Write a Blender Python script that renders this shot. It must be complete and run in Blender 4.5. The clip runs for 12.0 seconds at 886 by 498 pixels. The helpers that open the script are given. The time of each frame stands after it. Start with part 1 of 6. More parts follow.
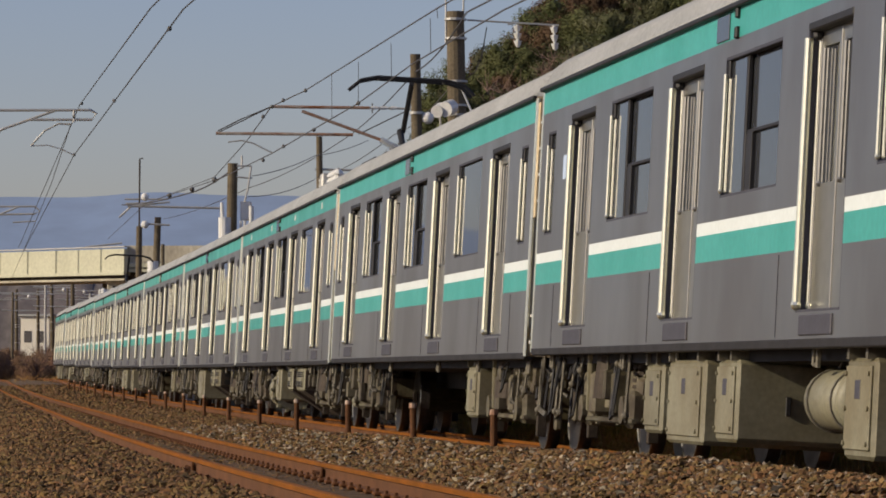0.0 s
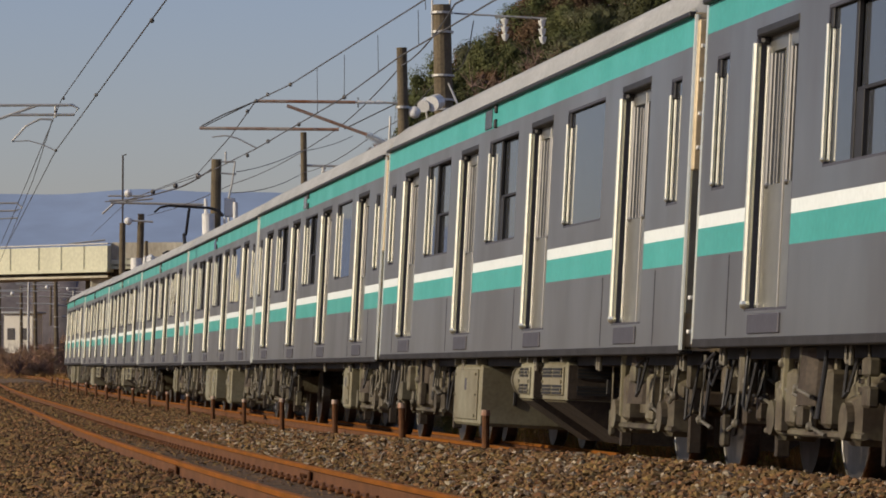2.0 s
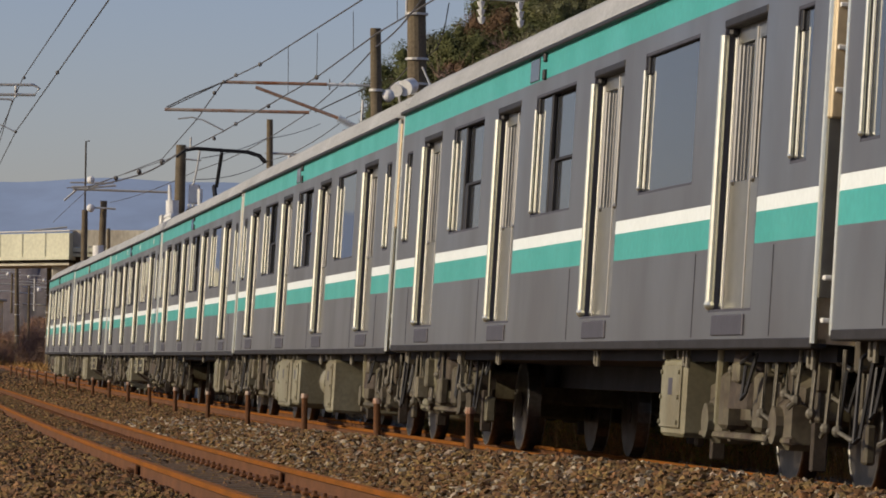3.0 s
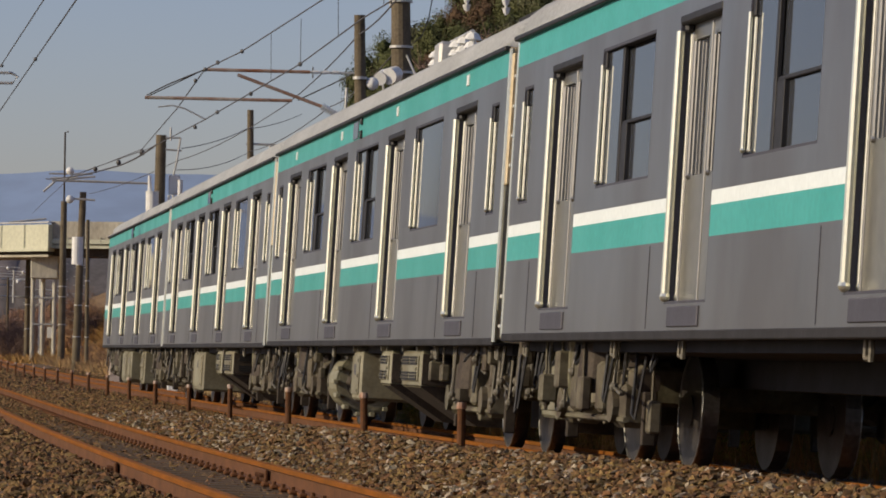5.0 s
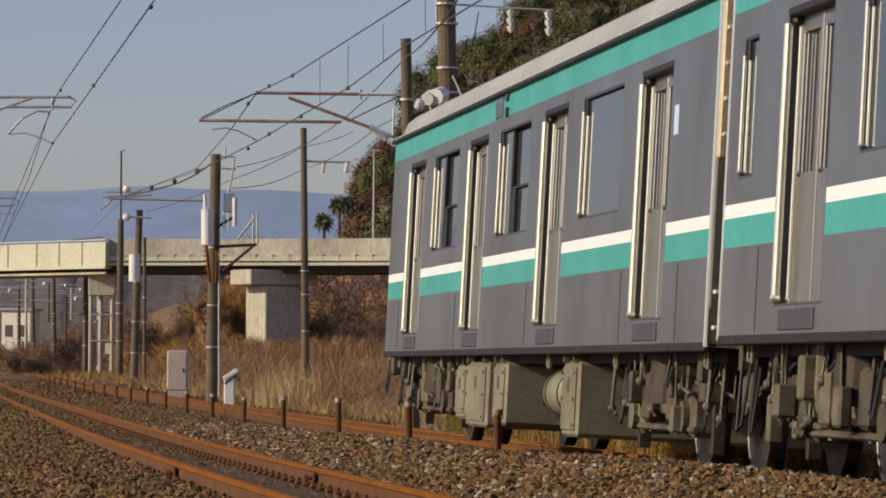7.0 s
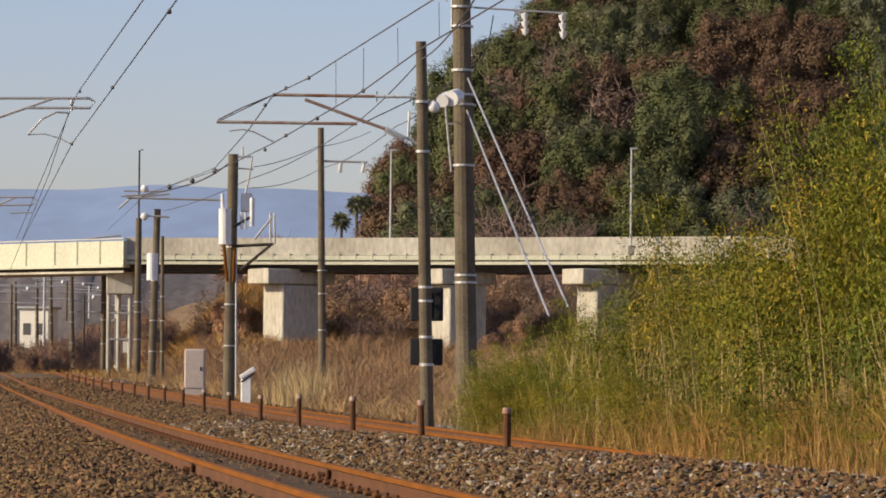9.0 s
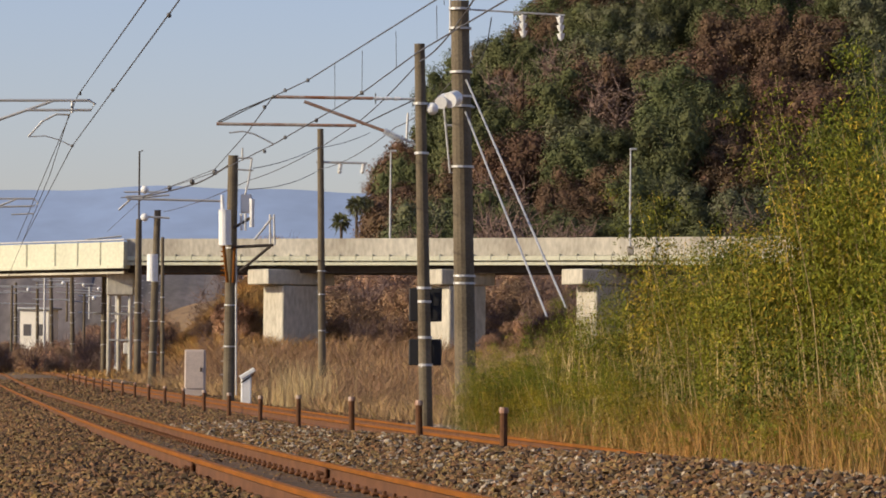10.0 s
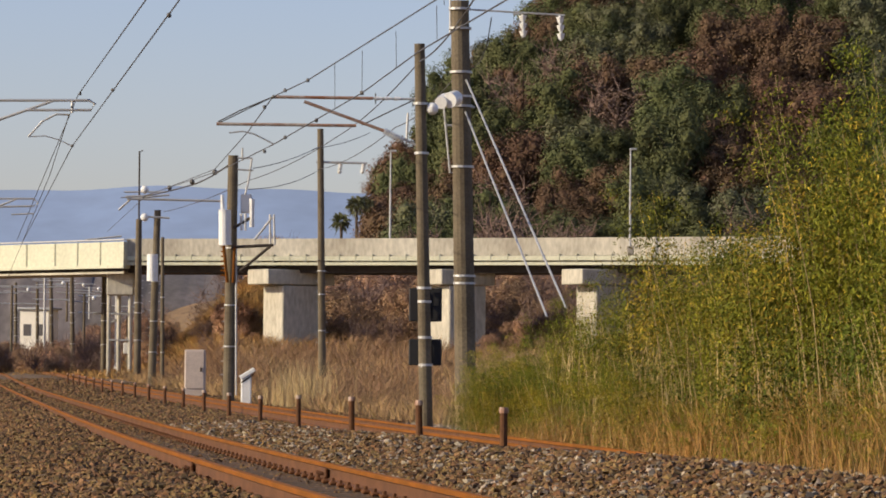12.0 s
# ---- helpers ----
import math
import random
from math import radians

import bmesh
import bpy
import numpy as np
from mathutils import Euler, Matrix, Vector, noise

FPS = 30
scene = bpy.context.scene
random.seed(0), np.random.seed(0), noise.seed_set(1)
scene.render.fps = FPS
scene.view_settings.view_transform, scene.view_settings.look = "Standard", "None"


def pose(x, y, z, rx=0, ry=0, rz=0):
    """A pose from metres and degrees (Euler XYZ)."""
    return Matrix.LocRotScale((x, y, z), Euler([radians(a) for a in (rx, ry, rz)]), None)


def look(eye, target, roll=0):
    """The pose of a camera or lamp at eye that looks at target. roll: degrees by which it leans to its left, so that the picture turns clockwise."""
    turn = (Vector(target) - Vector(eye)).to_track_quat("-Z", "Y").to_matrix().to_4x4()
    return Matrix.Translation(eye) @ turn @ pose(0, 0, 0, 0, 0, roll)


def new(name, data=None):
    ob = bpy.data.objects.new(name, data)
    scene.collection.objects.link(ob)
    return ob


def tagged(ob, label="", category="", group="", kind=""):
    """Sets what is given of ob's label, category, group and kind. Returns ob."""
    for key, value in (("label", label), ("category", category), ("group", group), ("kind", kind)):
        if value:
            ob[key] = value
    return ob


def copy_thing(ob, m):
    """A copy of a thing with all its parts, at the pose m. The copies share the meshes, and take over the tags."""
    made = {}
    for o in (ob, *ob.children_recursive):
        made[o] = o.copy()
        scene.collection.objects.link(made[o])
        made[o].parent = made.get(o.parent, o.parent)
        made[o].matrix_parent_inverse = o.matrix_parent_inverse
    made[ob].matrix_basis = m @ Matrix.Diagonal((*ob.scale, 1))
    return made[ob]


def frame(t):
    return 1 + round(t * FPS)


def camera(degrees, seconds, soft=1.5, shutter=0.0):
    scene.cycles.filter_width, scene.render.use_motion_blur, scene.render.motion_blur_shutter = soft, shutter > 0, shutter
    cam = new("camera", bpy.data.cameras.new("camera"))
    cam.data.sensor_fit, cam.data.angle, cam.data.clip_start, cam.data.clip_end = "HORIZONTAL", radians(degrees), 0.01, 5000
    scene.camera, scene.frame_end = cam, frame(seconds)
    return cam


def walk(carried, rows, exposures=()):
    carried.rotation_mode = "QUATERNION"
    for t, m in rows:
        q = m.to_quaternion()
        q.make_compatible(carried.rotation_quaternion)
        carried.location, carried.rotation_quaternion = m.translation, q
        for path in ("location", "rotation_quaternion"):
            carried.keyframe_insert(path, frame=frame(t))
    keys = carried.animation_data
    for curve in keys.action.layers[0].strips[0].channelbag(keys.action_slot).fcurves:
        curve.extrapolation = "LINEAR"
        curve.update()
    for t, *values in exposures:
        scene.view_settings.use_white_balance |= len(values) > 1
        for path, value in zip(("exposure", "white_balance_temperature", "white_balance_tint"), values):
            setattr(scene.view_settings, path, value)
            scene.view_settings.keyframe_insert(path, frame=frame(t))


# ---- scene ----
cam = camera(12.267, 12.0, 1.8)

# seconds, eye x y z, yaw, pitch, roll
PATH = [
    (0.00, 0.080, -1.351, 0.796, 0.001, 1.749, 0.392),
    (0.50, 0.104, -1.665, 0.809, -0.001, 1.729, 0.198),
    (1.00, 0.098, -1.645, 0.804, -0.000, 1.723, 0.272),
    (1.50, 0.106, -1.751, 0.806, -0.013, 1.723, 0.255),
    (2.00, 0.019, -0.255, 0.826, -0.225, 1.701, 0.301),
    (2.50, -0.083, 1.395, 0.833, -0.489, 1.658, 0.681),
    (4.50, -0.215, 3.594, 0.860, -1.005, 1.487, 1.236),
    (5.00, -0.226, 3.716, 0.846, -1.029, 1.502, 0.996),
    (5.50, -0.206, 3.364, 0.850, -0.995, 1.501, 0.588),
    (6.00, -0.166, 2.732, 0.839, -0.868, 1.554, 0.576),
    (6.50, -0.107, 1.751, 0.839, -0.639, 1.574, 0.312),
    (7.00, -0.083, 1.300, 0.821, -0.247, 1.675, 0.443),
    (9.00, -0.027, 0.434, 0.824, -0.001, 1.659, 0.576),
    (9.50, 0.000, 0.000, 0.823, 0.000, 1.664, 0.508),
    (12.00, 0.000, 0.000, 0.823, 0.000, 1.664, 0.508),
]


def aim(x, y, z, yaw, pitch, roll):
    a, b = radians(yaw), radians(pitch)
    way = Vector((-math.sin(a) * math.cos(b), math.cos(a) * math.cos(b), math.sin(b)))
    eye = Vector((x, y, z))
    return look(eye, eye + way * 50, roll)


# the clip's camera opens up once the train has passed
EXPOSURES = [(0.0, -0.46, 6500, 10), (6.6, -0.42, 6500, 10), (7.2, -0.30, 6500, 10), (8.8, 0.10, 6500, 10), (12.0, 0.10, 6500, 10)]
walk(cam, [(r[0], aim(*r[1:])) for r in PATH], EXPOSURES)

# ---- light ----
SUN_AZ, SUN_EL = radians(106), radians(24)   # from ahead (+y) towards the left (-x)
sun_way = Vector((-math.sin(SUN_AZ) * math.cos(SUN_EL), math.cos(SUN_AZ) * math.cos(SUN_EL), math.sin(SUN_EL)))
world = bpy.data.worlds.new("sky")
scene.world = world
world.use_nodes = True
wn = world.node_tree
sky = wn.nodes.new("ShaderNodeTexSky")
sky.sky_type, sky.sun_disc = "NISHITA", False
sky.sun_elevation, sky.sun_rotation = SUN_EL, -SUN_AZ
sky.air_density, sky.dust_density, sky.ozone_density = 1.0, 0.8, 2.2
haze = wn.nodes.new("ShaderNodeMix")
haze.data_type, haze.blend_type = "RGBA", "MULTIPLY"
haze.inputs["Factor"].default_value = 1.0
haze.inputs["B"].default_value = (1.06, 0.957, 1.14, 1)   # thin winter haze, faintly violet
wn.links.new(sky.outputs[0], haze.inputs["A"])
wn.links.new(haze.outputs["Result"], wn.nodes["Background"].inputs[0])
wn.nodes["Background"].inputs[1].default_value = 0.115
lamp = bpy.data.lights.new("sun", "SUN")
lamp.energy, lamp.angle, lamp.color = 5.0, radians(0.5), (1.0, 0.84, 0.60)
sun = new("sun", lamp)
sun.matrix_world = look((-60, 0, 60), Vector((-60, 0, 60)) - sun_way)

# ---- materials ----


def material(name, base, rough=0.7, metal=0.0, vary=0.25, scale=3.0, bump=0.2, fine=40.0, second=None, stripe=None,
             obj=0.0, island=0.0, spec=0.5):
    """A surface with two scales of noise in its colour, roughness and relief. second: colour of the patches."""
    m = bpy.data.materials.new(name)
    m.use_nodes = True
    n, l = m.node_tree.nodes, m.node_tree.links
    b = n["Principled BSDF"]
    b.inputs["Metallic"].default_value = metal
    b.inputs["Specular IOR Level"].default_value = spec
    co = n.new("ShaderNodeTexCoord")
    mp = n.new("ShaderNodeMapping")
    mp.inputs["Scale"].default_value = stripe or (1, 1, 1)
    l.new(co.outputs["Object"], mp.inputs[0])
    big, small = n.new("ShaderNodeTexNoise"), n.new("ShaderNodeTexNoise")
    for tex, sc in ((big, scale), (small, fine)):
        tex.inputs["Scale"].default_value, tex.inputs["Detail"].default_value = sc, 5
        l.new(mp.outputs[0], tex.inputs["Vector"])
    ramp = n.new("ShaderNodeMapRange")
    ramp.inputs["From Min"].default_value, ramp.inputs["From Max"].default_value = 0.35, 0.65
    l.new(big.outputs[0], ramp.inputs["Value"])
    mix = n.new("ShaderNodeMix")
    mix.data_type = "RGBA"
    mix.inputs["A"].default_value = (*base, 1)
    mix.inputs["B"].default_value = (*(second or [c * (1 - vary) for c in base]), 1)
    l.new(ramp.outputs[0], mix.inputs["Factor"])
    value = n.new("ShaderNodeMapRange")
    value.inputs["To Min"].default_value, value.inputs["To Max"].default_value = 1 - vary, 1 + vary
    value.inputs["From Min"].default_value, value.inputs["From Max"].default_value = 0.3, 0.7
    l.new(small.outputs[0], value.inputs["Value"])
    hsv = n.new("ShaderNodeHueSaturation")
    l.new(mix.outputs["Result"], hsv.inputs["Color"])
    l.new(value.outputs[0], hsv.inputs["Value"])
    last = hsv
    for amount, node, out in ((obj, "ShaderNodeObjectInfo", "Random"), (island, "ShaderNodeNewGeometry", "Random Per Island")):
        if amount:
            src = n.new(node)
            rng, hue = n.new("ShaderNodeMapRange"), n.new("ShaderNodeMapRange")
            rng.inputs["To Min"].default_value, rng.inputs["To Max"].default_value = 1 - amount, 1 + amount
            hue.inputs["To Min"].default_value, hue.inputs["To Max"].default_value = 0.5 - amount * 0.03, 0.5 + amount * 0.03
            l.new(src.outputs[out], rng.inputs["Value"])
            frac = n.new("ShaderNodeMath")
            frac.operation = "FRACT"
            mul = n.new("ShaderNodeMath")
            mul.operation = "MULTIPLY"
            mul.inputs[1].default_value = 7.3
            l.new(src.outputs[out], mul.inputs[0])
            l.new(mul.outputs[0], frac.inputs[0])
            l.new(frac.outputs[0], hue.inputs["Value"])
            h2 = n.new("ShaderNodeHueSaturation")
            l.new(last.outputs[0], h2.inputs["Color"])
            l.new(rng.outputs[0], h2.inputs["Value"])
            l.new(hue.outputs[0], h2.inputs["Hue"])
            last = h2
    l.new(last.outputs[0], b.inputs["Base Color"])
    rr = n.new("ShaderNodeMapRange")
    rr.inputs["To Min"].default_value, rr.inputs["To Max"].default_value = max(0.02, rough - 0.12), min(1, rough + 0.12)
    l.new(big.outputs[0], rr.inputs["Value"])
    l.new(rr.outputs[0], b.inputs["Roughness"])
    if bump:
        bp = n.new("ShaderNodeBump")
        bp.inputs["Strength"].default_value, bp.inputs["Distance"].default_value = bump, 0.02
        l.new(small.outputs[0], bp.inputs["Height"])
        l.new(bp.outputs[0], b.inputs["Normal"])
    return m


STEEL = material("brushed_stainless", (0.325, 0.322, 0.31), 0.38, 0.85, 0.07, 0.8, 0.006, 2.6, second=(0.25, 0.24, 0.225), stripe=(1.0, 1, 0.5), obj=0.07)
STICKER = material("sticker", (0.55, 0.68, 0.90), 0.4, 0.0, 0.1, 8, 0.0, 30)
JAMB = material("polished_jamb", (0.86, 0.86, 0.70), 0.32, 0.9, 0.06, 2, 0.02, 20)
DOORSTEEL = material("door_stainless", (0.345, 0.34, 0.31), 0.38, 0.85, 0.10, 1.0, 0.03, 8)
TEAL = material("teal_band", (0.05, 0.37, 0.33), 0.38, 0.0, 0.10, 1.2, 0.02, 15, obj=0.08)
WHITE = material("white_band", (0.80, 0.87, 0.86), 0.4, 0.0, 0.05, 1.65, 0.02, 20)
ROOF = material("roof_canvas", (0.38, 0.39, 0.385), 0.8, 0.0, 0.18, 0.7, 0.15, 25)
DARK = material("dark_rubber_and_shade", (0.018, 0.018, 0.02), 0.6, 0.0, 0.2, 5, 0.1, 40)
BEIGE = material("beige_equipment_paint", (0.24, 0.23, 0.158), 0.55, 0.0, 0.14, 2.0, 0.05, 25, second=(0.165, 0.145, 0.088), obj=0.15)
BOGIE = material("dusty_bogie_paint", (0.145, 0.130, 0.083), 0.7, 0.0, 0.2, 3.0, 0.1, 25, second=(0.05, 0.036, 0.022), obj=0.25)
TAN = material("tan_end_panel", (0.60, 0.49, 0.31), 0.5, 0.2, 0.12, 2.0, 0.05, 20)
SILL = material("sill_shade_black", (0.022, 0.02, 0.02), 0.7, 0.1, 0.3, 3.0, 0.1, 25)
DULLPIPE = material("dull_steel_pipe", (0.17, 0.155, 0.12), 0.6, 0.3, 0.25, 3.0, 0.1, 25)
# brake dust on the train; also the dark colour of shaded undersides
DUSTSHADE = material("brake_dust_and_shade_brown", (0.06, 0.045, 0.032), 0.75, 0.2, 0.3, 4.0, 0.2, 30)
WHEEL = material("wheel_steel", (0.12, 0.105, 0.095), 0.4, 0.8, 0.2, 4.0, 0.05, 30)
GREYPLATE = material("grey_step_plate", (0.075, 0.073, 0.088), 0.55, 0.2, 0.12, 3.0, 0.1, 30)
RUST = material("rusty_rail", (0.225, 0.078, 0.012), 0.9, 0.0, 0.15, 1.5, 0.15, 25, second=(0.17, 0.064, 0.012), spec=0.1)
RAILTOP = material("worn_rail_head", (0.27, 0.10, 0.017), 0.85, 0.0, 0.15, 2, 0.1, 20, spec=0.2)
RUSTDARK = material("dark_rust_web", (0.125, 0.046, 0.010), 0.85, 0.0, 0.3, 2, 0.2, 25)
CONC = material("weathered_concrete", (0.145, 0.116, 0.073), 0.9, 0.0, 0.22, 1.2, 0.2, 20, second=(0.10, 0.078, 0.047))
SLEEPER = material("concrete_sleeper", (0.11, 0.07, 0.04), 0.9, 0.0, 0.25, 3, 0.3, 25, obj=0.2)
BRIDGE = material("bridge_concrete", (0.50, 0.47, 0.38), 0.85, 0.0, 0.2, 0.35, 0.1, 5, second=(0.33, 0.30, 0.235), stripe=(1, 1, 0.4))
BRIDGEPALE = material("pale_bridge_paint", (0.54, 0.54, 0.40), 0.7, 0.0, 0.10, 0.5, 0.05, 5)
GALV = material("galvanised_steel", (0.50, 0.50, 0.48), 0.5, 0.5, 0.12, 4, 0.05, 30)
RUSTPIPE = material("rust_stained_pipe", (0.42, 0.36, 0.30), 0.6, 0.3, 0.2, 2.5, 0.1, 30, second=(0.26, 0.11, 0.05))
CERAMIC = material("white_ceramic", (0.78, 0.78, 0.74), 0.3, 0.0, 0.08, 5, 0.02, 30)
WIRE = material("wire_copper", (0.09, 0.085, 0.08), 0.6, 0.3, 0.1, 5, 0.0, 30)
BOXGREY = material("grey_cabinet_paint", (0.52, 0.43, 0.36), 0.6, 0.0, 0.10, 2, 0.05, 20)
BLACK = material("matt_black_paint_and_shade", (0.012, 0.012, 0.014), 0.75, 0.0, 0.2, 3, 0.05, 20)
STONE = material("ballast_stone", (0.17, 0.102, 0.037), 0.9, 0.0, 0.3, 8, 0.3, 60, second=(0.115, 0.058, 0.018), island=0.6)
STONEGREY = material("grey_ballast_stone", (0.27, 0.22, 0.155), 0.9, 0.0, 0.3, 8, 0.3, 60, second=(0.23, 0.18, 0.125), island=0.6)
BED = material("ballast_bed", (0.12, 0.065, 0.022), 0.95, 0.0, 0.45, 1.2, 1.0, 22, second=(0.15, 0.095, 0.045))
SOIL = material("dry_grass_soil", (0.27, 0.165, 0.065), 0.95, 0.0, 0.3, 0.25, 0.5, 6, second=(0.13, 0.08, 0.034))
DRY = material("dry_grass", (0.46, 0.29, 0.11), 0.8, 0.0, 0.2, 0.25, 0.0, 20, second=(0.27, 0.17, 0.08), island=0.5)
BRUSH = material("dead_brush", (0.31, 0.19, 0.095), 0.85, 0.0, 0.25, 0.3, 0.0, 20, second=(0.20, 0.12, 0.07), island=0.5, spec=0.2)
RUSSET = material("russet_grass", (0.45, 0.235, 0.055), 0.8, 0.0, 0.2, 0.5, 0.0, 20, second=(0.24, 0.15, 0.05), island=0.35)
STRAW = material("straw_cane", (0.48, 0.35, 0.16), 0.75, 0.0, 0.2, 0.6, 0.0, 20, island=0.3)
BAMBOO = material("bamboo_leaf", (0.215, 0.205, 0.015), 0.7, 0.0, 0.25, 0.9, 0.0, 15, second=(0.075, 0.100, 0.014), obj=0.28, island=0.4, spec=0.15)
BAMBOOGOLD = material("yellowed_leaf", (0.40, 0.29, 0.03), 0.7, 0.0, 0.25, 0.8, 0.0, 15, island=0.35, spec=0.2)
BARK = material("bark", (0.09, 0.065, 0.045), 0.9, 0.0, 0.25, 4, 0.3, 30)
# the evergreen and russet leaf colours carry a slight blue distance haze
LEAFDARK = material("evergreen_leaf", (0.103, 0.114, 0.044), 0.85, 0.0, 0.3, 0.5, 0.0, 10, obj=0.35, island=0.2, spec=0.2)
LEAFBROWN = material("russet_leaf", (0.150, 0.092, 0.053), 0.8, 0.0, 0.3, 0.5, 0.0, 10, obj=0.35, island=0.2, spec=0.2)
SCRUB = material("dry_scrub_leaf", (0.37, 0.225, 0.115), 0.85, 0.0, 0.3, 0.5, 0.0, 10, second=(0.24, 0.135, 0.08), obj=0.3, island=0.3)
LEAFOLIVE = material("olive_leaf", (0.105, 0.108, 0.042), 0.7, 0.0, 0.3, 0.5, 0.0, 10, obj=0.3, island=0.4)
# far wood greyed towards mauve: distance haze mixed into the base colour
HAZEWOOD = material("far_wood_haze_tint", (0.155, 0.135, 0.135), 1.0, 0.0, 0.2, 0.15, 0.0, 1.0, second=(0.11, 0.10, 0.095))
TWIG = material("bare_twig", (0.20, 0.13, 0.10), 0.9, 0.0, 0.25, 2, 0.0, 20, obj=0.2)
PLASTER = material("white_plaster", (0.75, 0.72, 0.62), 0.8, 0.0, 0.08, 0.5, 0.05, 10)


def glass_material():
    m = bpy.data.materials.new("tinted_window_glass")
    m.use_nodes = True
    b = m.node_tree.nodes["Principled BSDF"]
    b.inputs["Base Color"].default_value = (0.045, 0.05, 0.06, 1)
    b.inputs["Roughness"].default_value, b.inputs["IOR"].default_value = 0.05, 1.65
    b.inputs["Specular IOR Level"].default_value = 0.7
    return m


GLASS = glass_material()


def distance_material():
    """Far mountains: kilometres of hazy air put in as blue base colour and a glow."""
    m = material("far_mountain_haze_glow", (0.10, 0.14, 0.22), 1.0, 0, 0.15, 0.004, 0.0, 0.03)
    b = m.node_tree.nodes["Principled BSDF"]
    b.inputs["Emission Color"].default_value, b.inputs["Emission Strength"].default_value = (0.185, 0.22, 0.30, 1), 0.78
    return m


MOUNTAIN = distance_material()

# ---- track line: heading and place along the far track ----
A0, X0, Y0 = 0.1246, 2.1383, 38.7675
CANT, SPACING = 0.047, 4.1
NEAR_LEVEL, NEAR_CANT = 0.027, 0.034
TAB = np.arange(-420, 760.01, 0.5)
_curve = np.interp(TAB, [-30, 10, 50, 90, 130, 180, 240], [7.7e-4, 2.95e-4, -1.37e-4, 2.2e-5, 4.8e-5, 1.2e-5, -2.8e-5])
_ang = np.concatenate([[0], np.cumsum((_curve[1:] + _curve[:-1]) / 2 * 0.5)])
_ang = A0 - (_ang - np.interp(0, TAB, _ang))
_x = np.concatenate([[0], np.cumsum((-np.sin(_ang[1:]) - np.sin(_ang[:-1])) / 4)])
_y = np.concatenate([[0], np.cumsum((np.cos(_ang[1:]) + np.cos(_ang[:-1])) / 4)])
_x += X0 - np.interp(0, TAB, _x)
_y += Y0 - np.interp(0, TAB, _y)


def line(s):
    """Place, heading and level of the far track's centre at s metres."""
    q = np.clip(s, -60, 200)
    return (np.interp(s, TAB, _x), np.interp(s, TAB, _y), np.interp(s, TAB, _ang), -0.001714 * q + 1.7294e-5 * q * q)


def spot(s, lat, h, cant=CANT):
    """World place: lat metres to the right of the far track, h above its rails (canted)."""
    x, y, a, z = line(s)
    off = lat + cant * h
    return np.array([x + off * np.cos(a), y + off * np.sin(a), z + h - cant * lat])


def side(s, lat, z):
    """World place beside the track, level, not canted."""
    x, y, a, zz = line(s)
    return np.array([x + lat * np.cos(a), y + lat * np.sin(a), zz + z])


def near_spot(s, off, h):
    """World place: off metres to the right of the near track's centre, h above its rails."""
    x, y, a, z = line(s)
    lat = -SPACING + off + NEAR_CANT * h
    return np.array([x + lat * np.cos(a), y + lat * np.sin(a), z + NEAR_LEVEL - NEAR_CANT * off - 0.0003 * np.clip(s, -60, 200) + h])


# ---- mesh tools ----


def link(name, data, parent=None, mat=None, label=""):
    ob = new(name, data)
    for m in (mat if isinstance(mat, (list, tuple)) else [mat] if mat else []):
        if len(data.materials) < 8 and m.name not in data.materials:
            data.materials.append(m)
    if parent is not None:
        ob.parent = parent
    if label:
        ob["label"] = label
    return ob


def part(name, bm, mat, parent=None, label="", smooth=False):
    data = bpy.data.meshes.new(name)
    bm.normal_update()
    bm.to_mesh(data)
    bm.free()
    if smooth:
        data.shade_smooth()
    return link(name, data, parent, mat, label)


def thing(name, m=None, label="", category="", group="", kind=""):
    ob = new(name)
    if m is not None:
        ob.matrix_basis = m
    return tagged(ob, label, category, group, kind)


def raw(name, verts, faces, mat, parent=None, label="", index=None, smooth=False):
    data = bpy.data.meshes.new(name)
    data.from_pydata([tuple(map(float, v)) for v in verts], [], [tuple(map(int, f)) for f in faces])
    if index is not None:
        for m in mat:
            data.materials.append(m)
        data.polygons.foreach_set("material_index", np.array(index, dtype=np.int32))
    if smooth:
        data.shade_smooth()
    return link(name, data, parent, mat, label)


def box(bm, x0, x1, y0, y1, z0, z1, bevel=0.0, mi=0):
    r = bmesh.ops.create_cube(bm, size=1)
    vs = r["verts"]
    for v in vs:
        v.co = Vector(((x0 + x1) / 2 + v.co.x * (x1 - x0), (y0 + y1) / 2 + v.co.y * (y1 - y0), (z0 + z1) / 2 + v.co.z * (z1 - z0)))
    fs = {f for v in vs for f in v.link_faces}
    for f in fs:
        f.material_index = mi
    if bevel:
        es = {e for v in vs for e in v.link_edges}
        bmesh.ops.bevel(bm, geom=list(es), offset=bevel, segments=1, affect="EDGES")
    return bm


def rod(bm, a, b, r, r2=None, seg=8):
    a, b = Vector(a), Vector(b)
    d = b - a
    m = Matrix.Translation((a + b) / 2) @ d.to_track_quat("Z", "Y").to_matrix().to_4x4()
    bmesh.ops.create_cone(bm, cap_ends=True, segments=seg, radius1=r, radius2=r if r2 is None else r2, depth=d.length, matrix=m)
    return bm


def ball(bm, c, r, seg=10, stretch=(1, 1, 1)):
    bmesh.ops.create_uvsphere(bm, u_segments=seg, v_segments=max(6, seg // 2 + 1), radius=r,
                              matrix=Matrix.Translation(c) @ Matrix.Diagonal((*stretch, 1)))
    return bm


